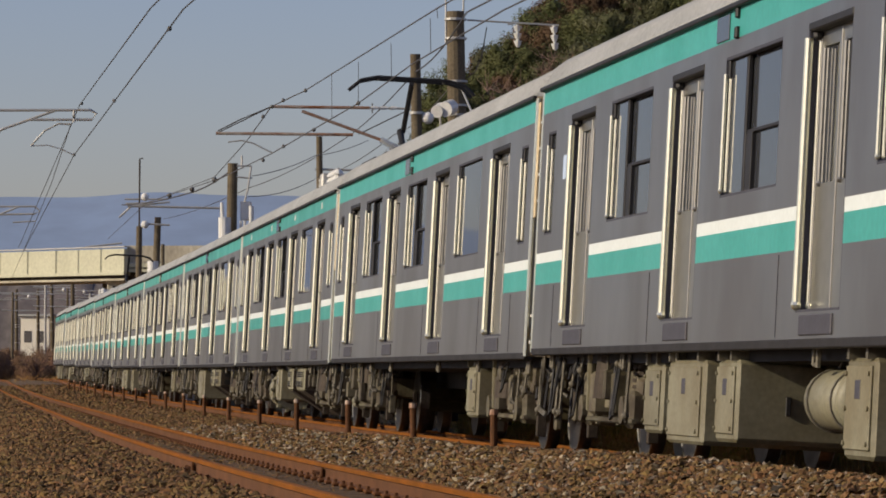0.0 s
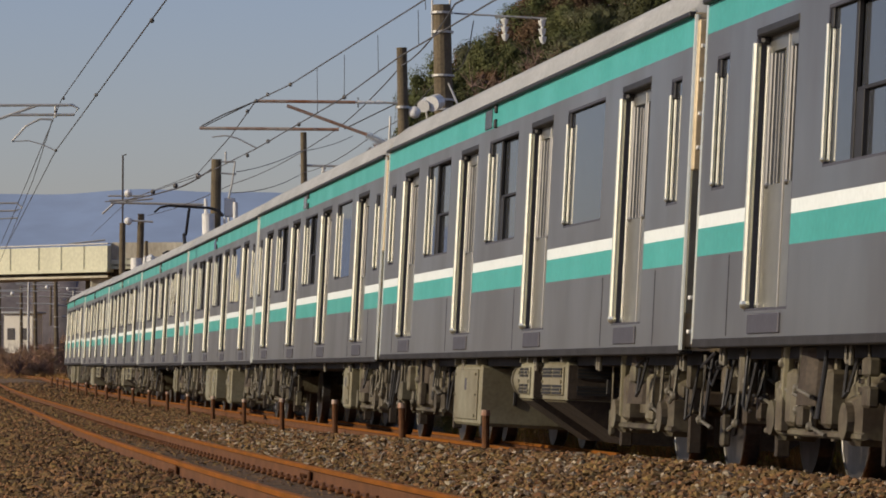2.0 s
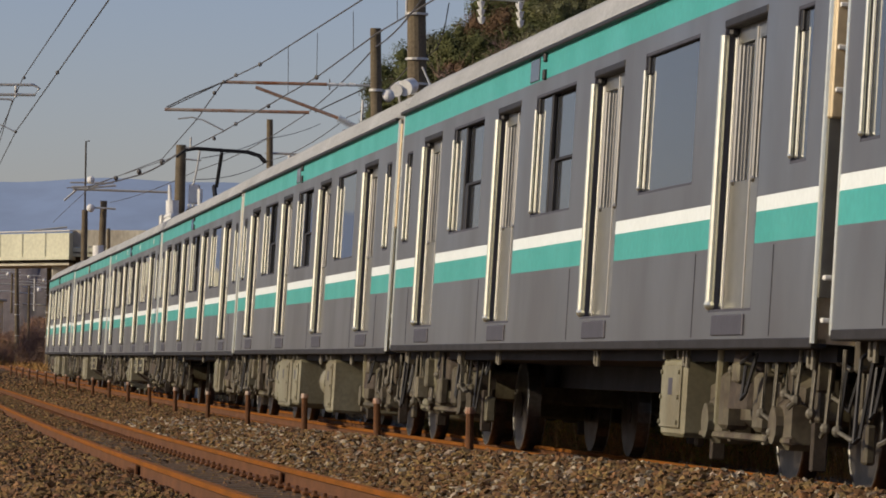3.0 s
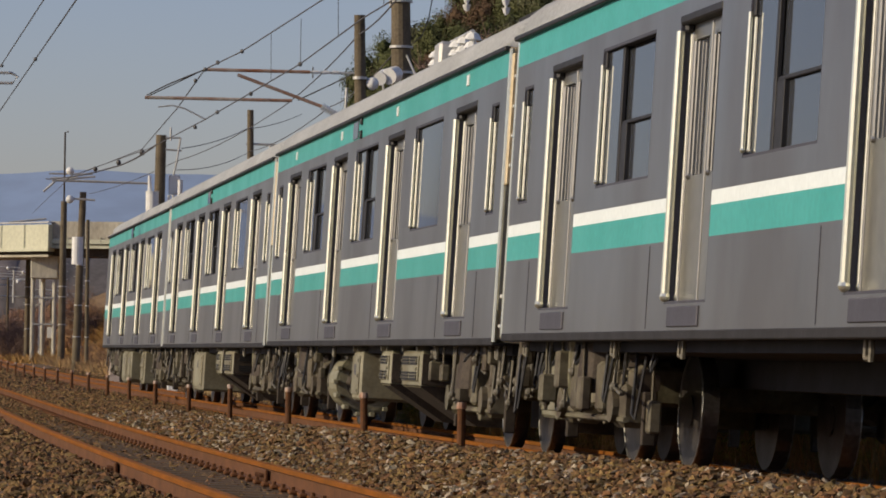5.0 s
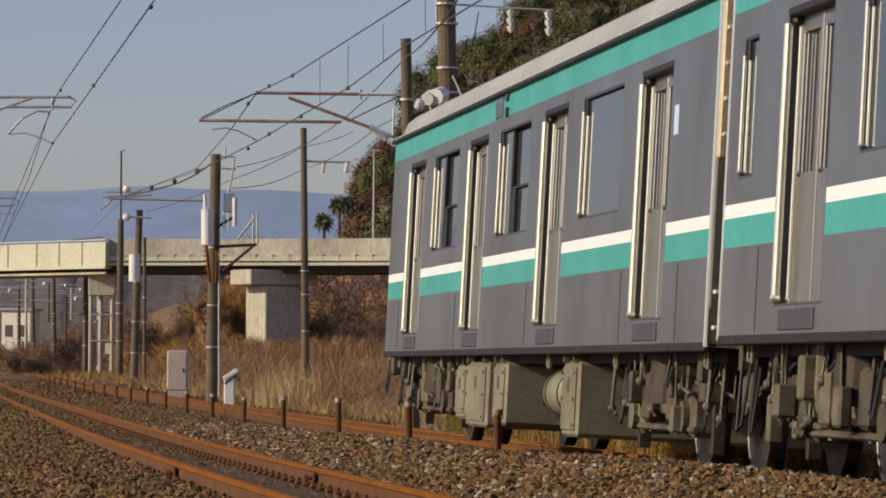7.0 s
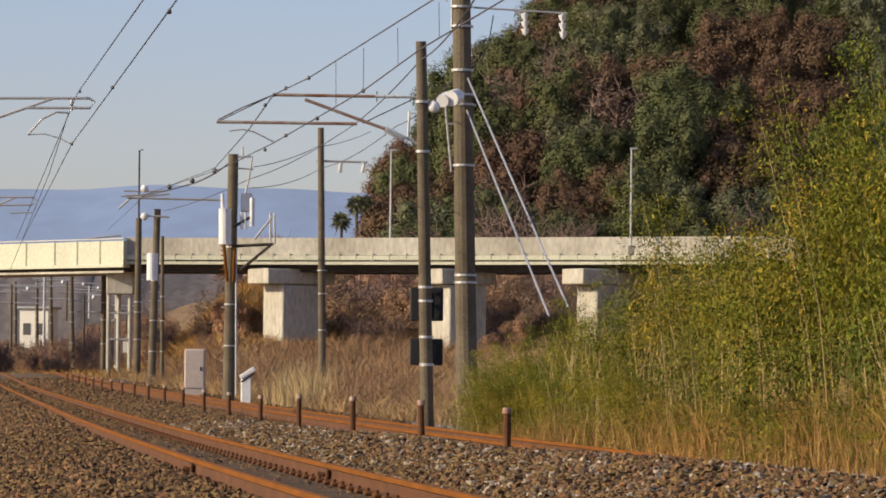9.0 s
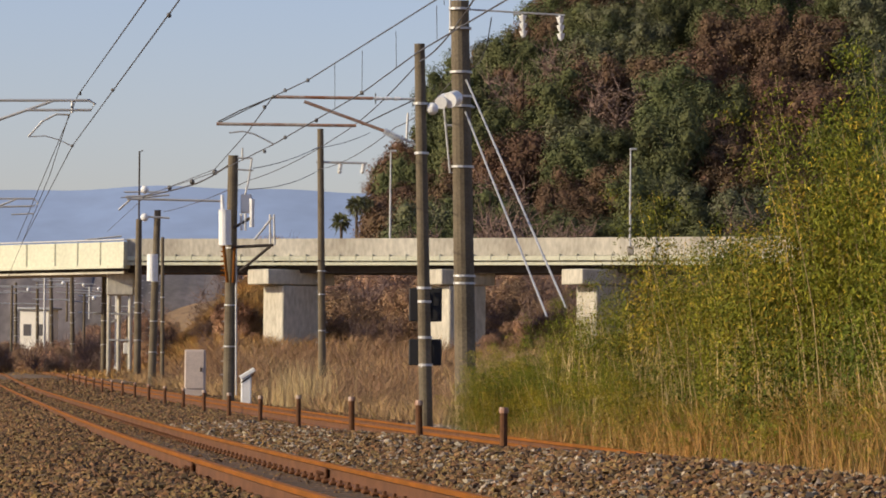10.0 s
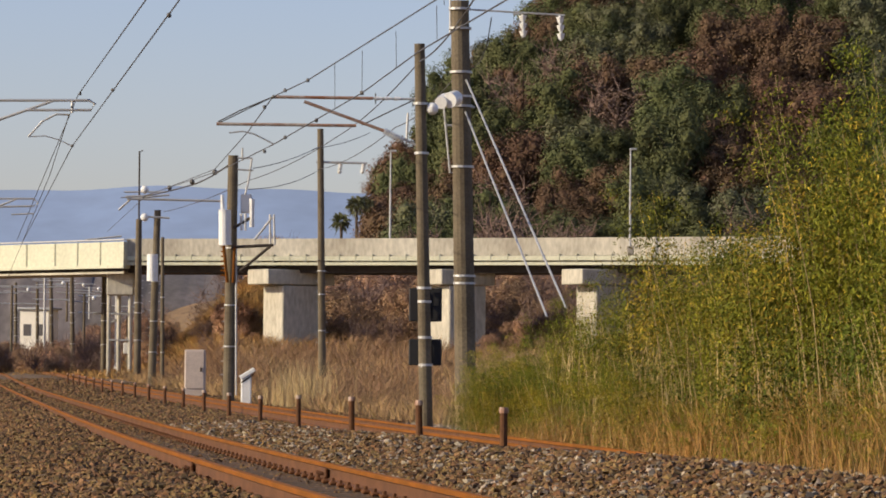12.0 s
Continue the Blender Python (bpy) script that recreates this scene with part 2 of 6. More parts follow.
def loft(bm, pts, r, seg=6):
    """One connected tube along the points."""
    pts = [Vector(p) for p in pts]
    rings = []
    for i, p in enumerate(pts):
        d = (pts[min(i + 1, len(pts) - 1)] - pts[max(i - 1, 0)]).normalized()
        u = d.cross(Vector((0.31, 0.17, 0.94)))
        u = (u if u.length > 0.05 else d.cross(Vector((1, 0, 0)))).normalized()
        w = d.cross(u)
        rings.append([bm.verts.new(p + (u * math.cos(k * 2 * math.pi / seg) + w * math.sin(k * 2 * math.pi / seg)) * r) for k in range(seg)])
    for a, b in zip(rings[:-1], rings[1:]):
        for k in range(seg):
            bm.faces.new((a[k], a[(k + 1) % seg], b[(k + 1) % seg], b[k]))
    bm.faces.new(rings[0][::-1])
    bm.faces.new(rings[-1])
    return bm


def insulator(bm, a, b, r, n=5):
    """A string of ceramic sheds from a to b."""
    a, b = Vector(a), Vector(b)
    rod(bm, a, b, r * 0.4, seg=6)
    for i in range(n):
        c = a.lerp(b, (i + 0.5) / n)
        w = (b - a) / n * 0.35
        rod(bm, c - w, c + w, r, r * 0.6, seg=8)
    return bm

# ---- ground, ballast and tracks ----


def smooth(a, b, v):
    t = np.clip((v - a) / (b - a), 0, 1)
    return t * t * (3 - 2 * t)


def mound(s):
    """Level of the heaped ballast between the tracks, above the far rails."""
    return np.interp(s, [-60, -20, -10, 0, 6, 14, 22, 40, 400], [0.12, 0.12, 0.11, 0.0, 0.01, -0.06, -0.15, -0.17, -0.17])


PROFILE_LAT = [-14, -8.5, -7.0, -5.6, -5.2, -4.7, -4.1, -3.5, -3.0, -2.4, -1.9, -1.4, -0.9, -0.4, 0, 0.9, 1.5, 2.2, 3.2, 4.4, 6.0]


def bed_level(s, lat):
    """Level of the ballast bed above the far rails."""
    top = mound(s)
    keys_z = [-1.1, -0.68, -0.52, -0.15, -0.115, -0.125, -0.20, -0.19, -0.14, None, None, None, -0.17, -0.2, -0.2, -0.2, -0.19, None, None, -0.25, -0.55]
    crest = {9: lambda: top * 0.55 - 0.06, 10: lambda: top, 11: lambda: top * 0.8 - 0.03, 17: lambda: -0.2 + 0.5 * np.clip(top + 0.15, 0, 1), 18: lambda: -0.2 + 0.35 * np.clip(top + 0.15, 0, 1)}
    cols = [crest[i]() if v is None else v + 0 * s for i, v in enumerate(keys_z)]
    lat = np.asarray(lat, float)
    out = np.zeros(np.broadcast(s, lat).shape)
    s2, l2 = np.broadcast_arrays(s, lat)
    cols = [np.broadcast_to(c, s2.shape) for c in cols]
    for i in range(len(PROFILE_LAT) - 1):
        a, b = PROFILE_LAT[i], PROFILE_LAT[i + 1]
        m = (l2 >= a) & (l2 <= b)
        t = (l2 - a) / (b - a)
        out = np.where(m, cols[i] * (1 - t) + cols[i + 1] * t, out)
    return out


def tilt_level(lat):
    """Rise of the bed across the two canted tracks."""
    return np.interp(lat, [-14, -5.5, -4.1, -3.2, -2.5, -1.9, 2, 6], [0.075, 0.075, 0.027, 0.0, 0.05, 0.089, -0.094, -0.094])


def field_level(x, y, s, lat):
    """Level of the open ground: low by the track, rising under the bridge and to the hill."""
    right = smooth(4, 16, lat)
    rise = smooth(120, 250, y) * 1.9 * smooth(3, 10, lat) + smooth(252, 330, y) * 8 * smooth(8, 30, lat)
    rise = rise + smooth(40, 120, lat) * 14 * smooth(-60, 200, y)
    slope = 4.2 * np.exp(-((x + 12.5) / 3.2) ** 2 - ((y - 274) / 16) ** 2)
    return -0.55 - 0.5 * smooth(5, 30, -lat - 8) + rise + 0.1 * right + slope


def land_level(x, y):
    """Level of the open ground at any place, the line's own rise and fall with it."""
    near = np.argmin((x[:, None] - _x[None, ::8]) ** 2 + (y[:, None] - _y[None, ::8]) ** 2, axis=1)
    ss = TAB[::8][near]
    lx, ly, la, lz = line(ss)
    return lz + field_level(x, y, ss, (x - lx) * np.cos(la) + (y - ly) * np.sin(la))


def build_ground():
    s = np.concatenate([np.arange(-420, -30, 15), np.arange(-30, 120, 1.0), np.arange(120, 260, 3.0), np.arange(260, 760, 20)])
    lat = np.array(PROFILE_LAT + [])
    S, L = np.meshgrid(s, lat, indexing="ij")
    x, y, a, z0 = line(S)
    Z = z0 + bed_level(S, L) + tilt_level(L)
    X, Y = x + L * np.cos(a), y + L * np.sin(a)
    n = len(lat)
    faces = [(i * n + j, i * n + j + 1, (i + 1) * n + j + 1, (i + 1) * n + j) for i in range(len(s) - 1) for j in range(n - 1)]
    bed = raw("track_bed", np.stack([X, Y, Z], -1).reshape(-1, 3), faces, BED, smooth=True)
    tagged(bed, "brown railway ballast bed heaped between two tracks", "track bed", kind="structure")
    # the wide ground, one sheet to the horizon
    gx = np.concatenate([-np.geomspace(4600, 60, 22), np.arange(-56, 60, 2.0), np.geomspace(60, 4600, 22)])
    gy = np.concatenate([-np.geomspace(3000, 60, 12), np.arange(-50, 130, 4.0), np.arange(130, 420, 5.0), np.geomspace(425, 4700, 18)])
    GX, GY = np.meshgrid(gx, gy, indexing="ij")
    near = np.argmin((GX.reshape(-1, 1) - _x[None, ::8]) ** 2 + (GY.reshape(-1, 1) - _y[None, ::8]) ** 2, axis=1)
    ss = TAB[::8][near].reshape(GX.shape)
    lx, ly, la, lz = line(ss)
    lat2 = (GX - lx) * np.cos(la) + (GY - ly) * np.sin(la)
    GZ = lz + field_level(GX, GY, ss, lat2)
    far = np.maximum(np.abs(GX), np.abs(GY))
    GZ = np.where(far > 600, np.minimum(GZ, -0.8), GZ)
    under = (lat2 > -13) & (lat2 < 5.5)
    GZ = np.where(under, np.minimum(GZ, lz - 0.9), GZ)
    m = len(gy)
    faces = [(i * m + j, (i + 1) * m + j, (i + 1) * m + j + 1, i * m + j + 1) for i in range(len(gx) - 1) for j in range(m - 1)]
    g = raw("ground", np.stack([GX, GY, GZ], -1).reshape(-1, 3), faces, SOIL, smooth=True)
    tagged(g, "brown winter grassland beside the railway", "ground", kind="structure")


def rail_mesh(name, place, lat, s0, s1, step, parent):
    """A flat-bottomed rail swept along the line."""
    prof = [(-0.062, -0.15), (0.062, -0.15), (0.062, -0.138), (0.012, -0.12), (0.012, -0.045), (0.033, -0.035), (0.033, -0.006), (0.026, 0),
            (-0.026, 0), (-0.033, -0.006), (-0.033, -0.035), (-0.012, -0.045), (-0.012, -0.12), (-0.062, -0.138)]
    ss = np.arange(s0, s1 + 0.01, step)
    verts, faces, idx = [], [], []
    for s in ss:
        for a, h in prof:
            verts.append(tuple(place(s, lat + a, h)))
    k = len(prof)
    for i in range(len(ss) - 1):
        for j in range(k):
            faces.append((i * k + j, i * k + (j + 1) % k, (i + 1) * k + (j + 1) % k, (i + 1) * k + j))
            # top face lightest, web faces darker than head sides and foot
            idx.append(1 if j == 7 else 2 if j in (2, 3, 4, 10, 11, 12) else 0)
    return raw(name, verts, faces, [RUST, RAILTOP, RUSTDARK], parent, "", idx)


def build_track(label, place):
    tr = thing("railway_track", None, label, "railway track", "parallel railway tracks", "structure")
    for side_lat in (-0.566, 0.566):
        rail_mesh("rail", place, side_lat, -60, 200, 1.0, tr)
        rail_mesh("rail", place, side_lat, -420, -60, 10.0, tr)
        rail_mesh("rail", place, side_lat, 200, 760, 10.0, tr)
    return tr


def build_joints(tr, place, s):
    """Bolted fishplates where two rail lengths meet."""
    for lat in (-0.566, 0.566):
        x, y, a, z = line(s)
        bm = bmesh.new()
        for o in (-0.045, 0.045):
            box(bm, -0.28, 0.28, o - 0.014, o + 0.014, -0.128, -0.04, 0.008)
            for k in (-0.2, -0.07, 0.07, 0.2):
                rod(bm, (k, o * 1.2, -0.085), (k, o * 1.9, -0.085), 0.016, seg=6)
        box(bm, -0.006, 0.006, -0.034, 0.034, -0.05, 0.002)
        o = part("fishplate", bm, RUSTDARK, tr)
        o.matrix_basis = pose(*place(s, lat, 0), 0, 0, 90 + math.degrees(a))


def build_sleepers(tr):
    bm = bmesh.new()
    box(bm, -0.12, 0.12, -1.0, 1.0, -0.34, -0.16, 0.02)
    sl = part("sleeper", bm, SLEEPER, tr)
    bm = bmesh.new()
    for y in (-0.566, 0.566):
        for d in (-0.085, 0.085):
            box(bm, -0.045, 0.045, y + d - 0.032, y + d + 0.032, -0.16, -0.125, 0.012)
            rod(bm, (0, y + d, -0.13), (0, y + d, -0.10), 0.015, seg=6)
    cl = part("rail_clip", bm, RUSTDARK, tr)
    first = True
    for i in range(170):
        s = -24.4 + i * 0.62
        x, y, a, z = line(s)
        c = near_spot(s, 0, 0)
        m = pose(c[0], c[1], c[2], math.degrees(NEAR_CANT), 0, 90 + math.degrees(a))
        for ob in (sl, cl):
            o = ob if first else ob.copy()
            if not first:
                scene.collection.objects.link(o)
            o.matrix_basis = m
        first = False


def stones(name, label, mat, s0, s1, lat0, lat1, count, size, seed):
    """Angular broken stones, laid on the bed."""
    rng = np.random.default_rng(seed)
    ring = [(math.cos(k * 1.2566), math.sin(k * 1.2566)) for k in range(5)]
    base = np.array([(x, y, -0.35) for x, y in ring] + [(0.7 * x, 0.7 * y, 0.45) for x, y in ring] + [(0, 0, 0.62)])
    tri = np.array([t for k in range(5) for t in ((k, (k + 1) % 5, 5 + k), ((k + 1) % 5, 5 + (k + 1) % 5, 5 + k), (5 + k, 5 + (k + 1) % 5, 10))])
    # more of them where the camera is near
    u = rng.random(count)
    s = s0 + (s1 - s0) * u ** 1.35
    lat = rng.uniform(lat0, lat1, count)
    keep = (np.abs(np.abs(lat + SPACING) - 0.566) > 0.09) & (np.abs(np.abs(lat) - 0.566) > 0.09)
    s, lat = s[keep], lat[keep]
    k = len(s)
    x, y, a, z0 = line(s)
    r = size * rng.uniform(0.45, 1.6, k) * (1 + 0.8 * (s - s0) / (s1 - s0))
    z = z0 + bed_level(s, lat) + tilt_level(lat) + r * rng.uniform(-0.3, 0.65, k)
    v = base[None] * (1 + rng.uniform(-0.5, 0.4, (k, len(base), 1)))
    v = v * (rng.uniform(0.6, 1.3, (k, 1, 3)) * np.array([1, 1, 0.8]))
    ang, tilt = rng.uniform(0, 6.28, k), rng.uniform(-0.8, 0.8, k)
    ca, sa, ct, st = np.cos(ang), np.sin(ang), np.cos(tilt), np.sin(tilt)
    vy = v[..., 1] * ct[:, None] - v[..., 2] * st[:, None]
    vz = v[..., 1] * st[:, None] + v[..., 2] * ct[:, None]
    vx = v[..., 0] * ca[:, None] - vy * sa[:, None]
    vy = v[..., 0] * sa[:, None] + vy * ca[:, None]
    w = np.stack([vx, vy, vz], -1) * r[:, None, None]
    w += np.stack([x + lat * np.cos(a), y + lat * np.sin(a), z], -1)[:, None]
    faces = (tri[None] + np.arange(k)[:, None, None] * len(base)).reshape(-1, 3)
    data = bpy.data.meshes.new(name)
    vv = w.reshape(-1, 3).astype(np.float32)
    data.vertices.add(len(vv))
    data.vertices.foreach_set("co", vv.ravel())
    data.loops.add(faces.size)
    data.loops.foreach_set("vertex_index", faces.ravel().astype(np.int32))
    data.polygons.add(len(faces))
    data.polygons.foreach_set("loop_start", np.arange(0, faces.size, 3, dtype=np.int32))
    data.update(calc_edges=True)
    data.shade_flat()
    ob = link(name, data, None, mat)
    return tagged(ob, label, "ballast", kind="stuff")


def build_mountains():
    rng = np.random.default_rng(5)
    xs = np.linspace(-1500, 1500, 160)
    top = 184 + 5 * np.sin(xs / 150 + 1.6) + 3 * np.sin(xs / 60) + 1.2 * np.sin(xs / 23 + 2) - 0.02 * (xs + 250)
    verts = [(x, 3900 + 60 * math.sin(x / 200), -20) for x in xs] + [(x, 4050, z * 0.6) for x, z in zip(xs, top)] + [(x, 4250, z) for x, z in zip(xs, top)]
    n = len(xs)
    faces = [(r * n + i, r * n + i + 1, (r + 1) * n + i + 1, (r + 1) * n + i) for r in (0, 1) for i in range(n - 1)]
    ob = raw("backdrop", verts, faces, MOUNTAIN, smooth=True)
    tagged(ob, "far mountain ridge, its haze put in as glowing blue", "mountain", kind="structure")


def build_far_wood():
    """A low wooded rise seen under the bridge."""
    rng = np.random.default_rng(6)
    xs = np.linspace(-150, 60, 260)
    n = len(xs)
    top = 15.5 + 1.2 * np.sin(xs / 13) + 0.5 * np.sin(xs / 4.1 + 1) + rng.normal(0, 0.25, n)
    verts = [(x, 560, -2) for x in xs] + [(x, 566, z * 0.6) for x, z in zip(xs, top)] + [(x, 580, z) for x, z in zip(xs, top)] + [(x, 620, z * 0.7) for x, z in zip(xs, top)] + [(x, 640, -3) for x in xs]
    faces = [(r * n + i, r * n + i + 1, (r + 1) * n + i + 1, (r + 1) * n + i) for r in range(4) for i in range(n - 1)]
    tagged(raw("far_wood", verts, faces, HAZEWOOD, smooth=True), "low wooded rise beyond the bridge, haze mixed into its brown", "woodland", kind="stuff")


build_ground()
build_mountains()
build_far_wood()
FAR_TRACK = build_track("rusty rails on brown ballast under the train", spot)
NEAR_TRACK = build_track("rusty curved rails on concrete sleepers", near_spot)

# ---- the train ----
HALF, BODY0, BODY1 = 1.4, 0.93, 3.42
DOORS = [-7.38, -2.46, 2.46, 7.38]
DW = 0.65


def grid_wall(bm, xs, zs, holes, y, mats):
    """A wall at y of cells between the cuts xs and zs, with the holes left open. mats: material by row."""
    grid = {}
    def vert(i, j):
        if (i, j) not in grid:
            grid[i, j] = bm.verts.new((xs[i], y, zs[j]))
        return grid[i, j]
    for i in range(len(xs) - 1):
        for j in range(len(zs) - 1):
            cx, cz = (xs[i] + xs[i + 1]) / 2, (zs[j] + zs[j + 1]) / 2
            if any(a < cx < b and c < cz < d for a, b, c, d in holes):
                continue
            q = [vert(i, j), vert(i + 1, j), vert(i + 1, j + 1), vert(i, j + 1)]
            f = bm.faces.new(q if y < 0 else q[::-1])
            f.material_index = mats[j]


def reveal(bm, x0, x1, z0, z1, y, depth):
    """Four jambs of an opening, running inwards from y."""
    sgn = 1 if y > 0 else -1
    yi = y - sgn * depth
    w = 0.018
    for a, b, c, d in ((x0 - 0.002, x0 + w, z0, z1), (x1 - w, x1 + 0.002, z0, z1), (x0, x1, z1 - w, z1 + 0.002), (x0, x1, z0 - 0.002, z0 + w)):
        box(bm, a, b, min(yi, y - sgn * 0.002), max(yi, y - sgn * 0.002), c, d)


def polished_edge(bm, x, z0, z1, y, depth, r):
    """Two rounded upright beads, on the outer corner of a jamb and at its foot, with balls added as lower ends to make
    the bright glints.
    """
    sgn = 1 if y >= 0 else -1
    for yy, rr, dx in ((y, r, 0.0), (y - sgn * depth, r * 0.75, -0.012)):
        rod(bm, (x + dx, yy, z0), (x + dx, yy, z1), rr, seg=10)
        ball(bm, (x + dx, yy, z0), rr * 1.25, 8)


def car_sides(n, cab):
    """All the holes of one side: doors, windows, end windows."""
    holes = [(d - DW, d + DW, 1.14, 3.07) for d in DOORS]
    wins = [(-4.92 - 0.98, -4.92 + 0.98, 2.02, 3.05), (-0.98, 0.98, 2.02, 3.05), (4.92 - 0.98, 4.92 + 0.98, 2.02, 3.05)]
    ends = [] if cab else [(-9.12 - 0.22, -9.12 + 0.22, 2.02, 2.98), (9.12 - 0.22, 9.12 + 0.22, 2.02, 2.98)]
    return holes, wins, ends


def build_car(cab=False, kit="vents", panto=False):
    """One stainless commuter car, its parts in the car's own space: x to its far end, y to its left side."""
    L = 9.75
    car = thing("train_car")
    doors, wins, ends = car_sides(0, cab)
    xs = sorted({-L, L, *[v for h in doors + wins + ends for v in h[:2]]})
    zs = [BODY0, 1.14, 1.56, 1.76, 1.855, 2.02, 2.98, 3.05, 3.07, 3.17, 3.395, BODY1]
    mats = [0, 0, 1, 2, 0, 0, 0, 0, 0, 1, 3]
    bm = bmesh.new()
    for y in (HALF, -HALF):
        grid_wall(bm, xs, zs, doors + wins + ends, y, mats)
    # floor and ends, then dark sheets added for the unlit interior
    for x, sg in ((-L, -1), (L, 1)):
        q = [bm.verts.new(c) for c in ((x, -HALF, BODY0), (x, HALF, BODY0), (x, HALF, BODY1), (x, -HALF, BODY1))]
        f = bm.faces.new(q if sg > 0 else q[::-1])
        f.material_index = 4
    q = [bm.verts.new(c) for c in ((-L, -HALF, BODY0), (-L, HALF, BODY0), (L, HALF, BODY0), (L, -HALF, BODY0))]
    bm.faces.new(q).material_index = 3
    part("body", bm, [STEEL, TEAL, WHITE, DARK, TAN], car, "ribbed stainless body with teal and white bands")
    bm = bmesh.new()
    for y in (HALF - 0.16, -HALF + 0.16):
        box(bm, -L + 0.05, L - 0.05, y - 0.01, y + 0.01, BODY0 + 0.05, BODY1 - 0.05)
    part("dark_interior_sheet", bm, DARK, car, "dark sheets in place of the unlit interior")
    # roof with rounded shoulders
    prof = [(HALF + 0.02, 3.40), (HALF + 0.03, 3.445), (HALF - 0.01, 3.46), (HALF - 0.06, 3.60), (HALF - 0.18, 3.70), (HALF - 0.4, 3.77), (0.5, 3.83), (0, 3.85)]
    prof += [(-y, z) for y, z in prof[-2::-1]]
    bm = bmesh.new()
    rings = []
    for x in (-L + 0.02, -L + 0.1, L - 0.1 - (0.5 if cab else 0), L - 0.02):
        drop = 0.07 if abs(x) > L - 0.05 else 0
        if cab and x > L - 0.05:
            drop = 0.2
        rings.append([bm.verts.new((x, y, 3.40 + max(0, (z - 3.40 - drop)) if z > 3.45 else z)) for y, z in prof])
    for a, b in zip(rings[:-1], rings[1:]):
        for i in range(len(prof) - 1):
            bm.faces.new((a[i], a[i + 1], b[i + 1], b[i]))
    bm.faces.new(rings[0][::-1])
    bm.faces.new(rings[-1])
    part("roof", bm, ROOF, car, "light grey canvas roof", True)
    bm = bmesh.new()
    for y in (HALF + 0.02, -HALF - 0.02):
        box(bm, -L, L, y - 0.025, y + 0.03, 3.385, 3.425, 0.008)
    part("gutter", bm, DARK, car, "dark rain gutter")
    # sill coloured near black for the shaded lower edge of the body
    bm = bmesh.new()
    for y in (HALF, -HALF):
        sg = 1 if y > 0 else -1
        box(bm, -L, L, min(y - sg * 0.1, y + sg * 0.006), max(y - sg * 0.1, y + sg * 0.006), BODY0 - 0.03, BODY0 + 0.035, 0.008)
    part("sill", bm, SILL, car)
    # doors
    bm = bmesh.new()
    for d in DOORS[:1]:
        reveal(bm, -DW, DW, 1.14, 3.07, 0.0001, 0.10)
    jamb = part("door_frame", bm, GREYPLATE, car, "steel door recess")
    bm = bmesh.new()
    polished_edge(bm, DW - 0.01, 1.19, 2.97, 0.0001, 0.085, 0.030)
    bead = part("door_pillar", bm, JAMB, car, "polished rounded door pillar")
    # dark strip and corner stand in for shade at the recess's top
    bm = bmesh.new()
    box(bm, -DW, DW, -0.09, 0.006, 3.015, 3.075, 0.01)
    box(bm, DW - 0.07, DW - 0.01, -0.09, -0.02, 2.96, 3.03, 0.02)
    head = part("door_head_shade", bm, DARK, car, "dark strip for the shade under the door head")
    bm = bmesh.new()
    lz = [1.14, 1.98, 2.93, 3.07]
    lx = [-DW + 0.03, -DW + 0.12, -0.10, -0.006]
    grid_wall(bm, lx, lz, [(lx[1], lx[2], 1.98, 2.93)], 0.0001, [0, 0, 0])
    reveal(bm, lx[1], lx[2], 1.98, 2.93, 0.0001, 0.035)
    polished_edge(bm, lx[2] - 0.01, 2.0, 2.90, 0.0001, 0.02, 0.02)
    polished_edge(bm, lx[3] + 0.0, 1.16, 3.0, 0.0001, 0.02, 0.012)
    leaf = part("door_leaf", bm, DOORSTEEL, car, "stainless sliding door leaf")
    bm = bmesh.new()
    box(bm, lx[1], lx[2], -0.035, -0.025, 1.98, 2.93)
    pane = part("door_pane", bm, GLASS, car)
    bm = bmesh.new()
    box(bm, -0.48, 0.48, -0.03, 0.02, 0.985, 1.12, 0.006)
    plate = part("step_plate", bm, GREYPLATE, car)
    first = True
    for d in DOORS:
        for sgn in (1, -1):
            turn = 0 if sgn > 0 else 180
            for src, depth in ((jamb, 0.0), (bead, 0.0), (head, 0.0), (leaf, 0.085), (pane, 0.085), (plate, 0.005)):
                mirror = [Matrix.Identity(4)]
                if src in (leaf, pane):
                    mirror.append(Matrix.Translation((DW - 0.036 + 0.0, 0, 0)))
                for mm in mirror:
                    o = src if first and mm is mirror[0] else src.copy()
                    if o is not src:
                        scene.collection.objects.link(o)
                        o.parent = car
                    o.matrix_basis = pose(d, sgn * (HALF - depth), 0, 0, 0, turn) @ mm
            first = False
    # windows
    def window(w, kind):
        x0, x1, z0, z1 = w
        c = (x0 + x1) / 2
        for sgn in (1, -1):
            y = sgn * HALF
            bm = bmesh.new()
            reveal(bm, x0, x1, z0, z1, y, 0.12)
            fr = part("window_frame", bm, GREYPLATE, car, "dark grey window recess")
            bm = bmesh.new()
            polished_edge(bm, x1 - 0.008, z0 + 0.05, z1 - 0.12, y, 0.034, 0.016)
            part("window_bead", bm, JAMB, fr, "polished window bead")
            bm = bmesh.new()
            yy, yd = sgn * (HALF - 0.03), sgn * (HALF - 0.062)
            if kind == "double":
                box(bm, c + 0.30, c + 0.37, min(yy, yd), max(yy, yd), z0, z1, 0.004)
                box(bm, x0, c + 0.3, yd - 0.02, yd + 0.02, z0 + 0.44, z0 + 0.465, 0.003)
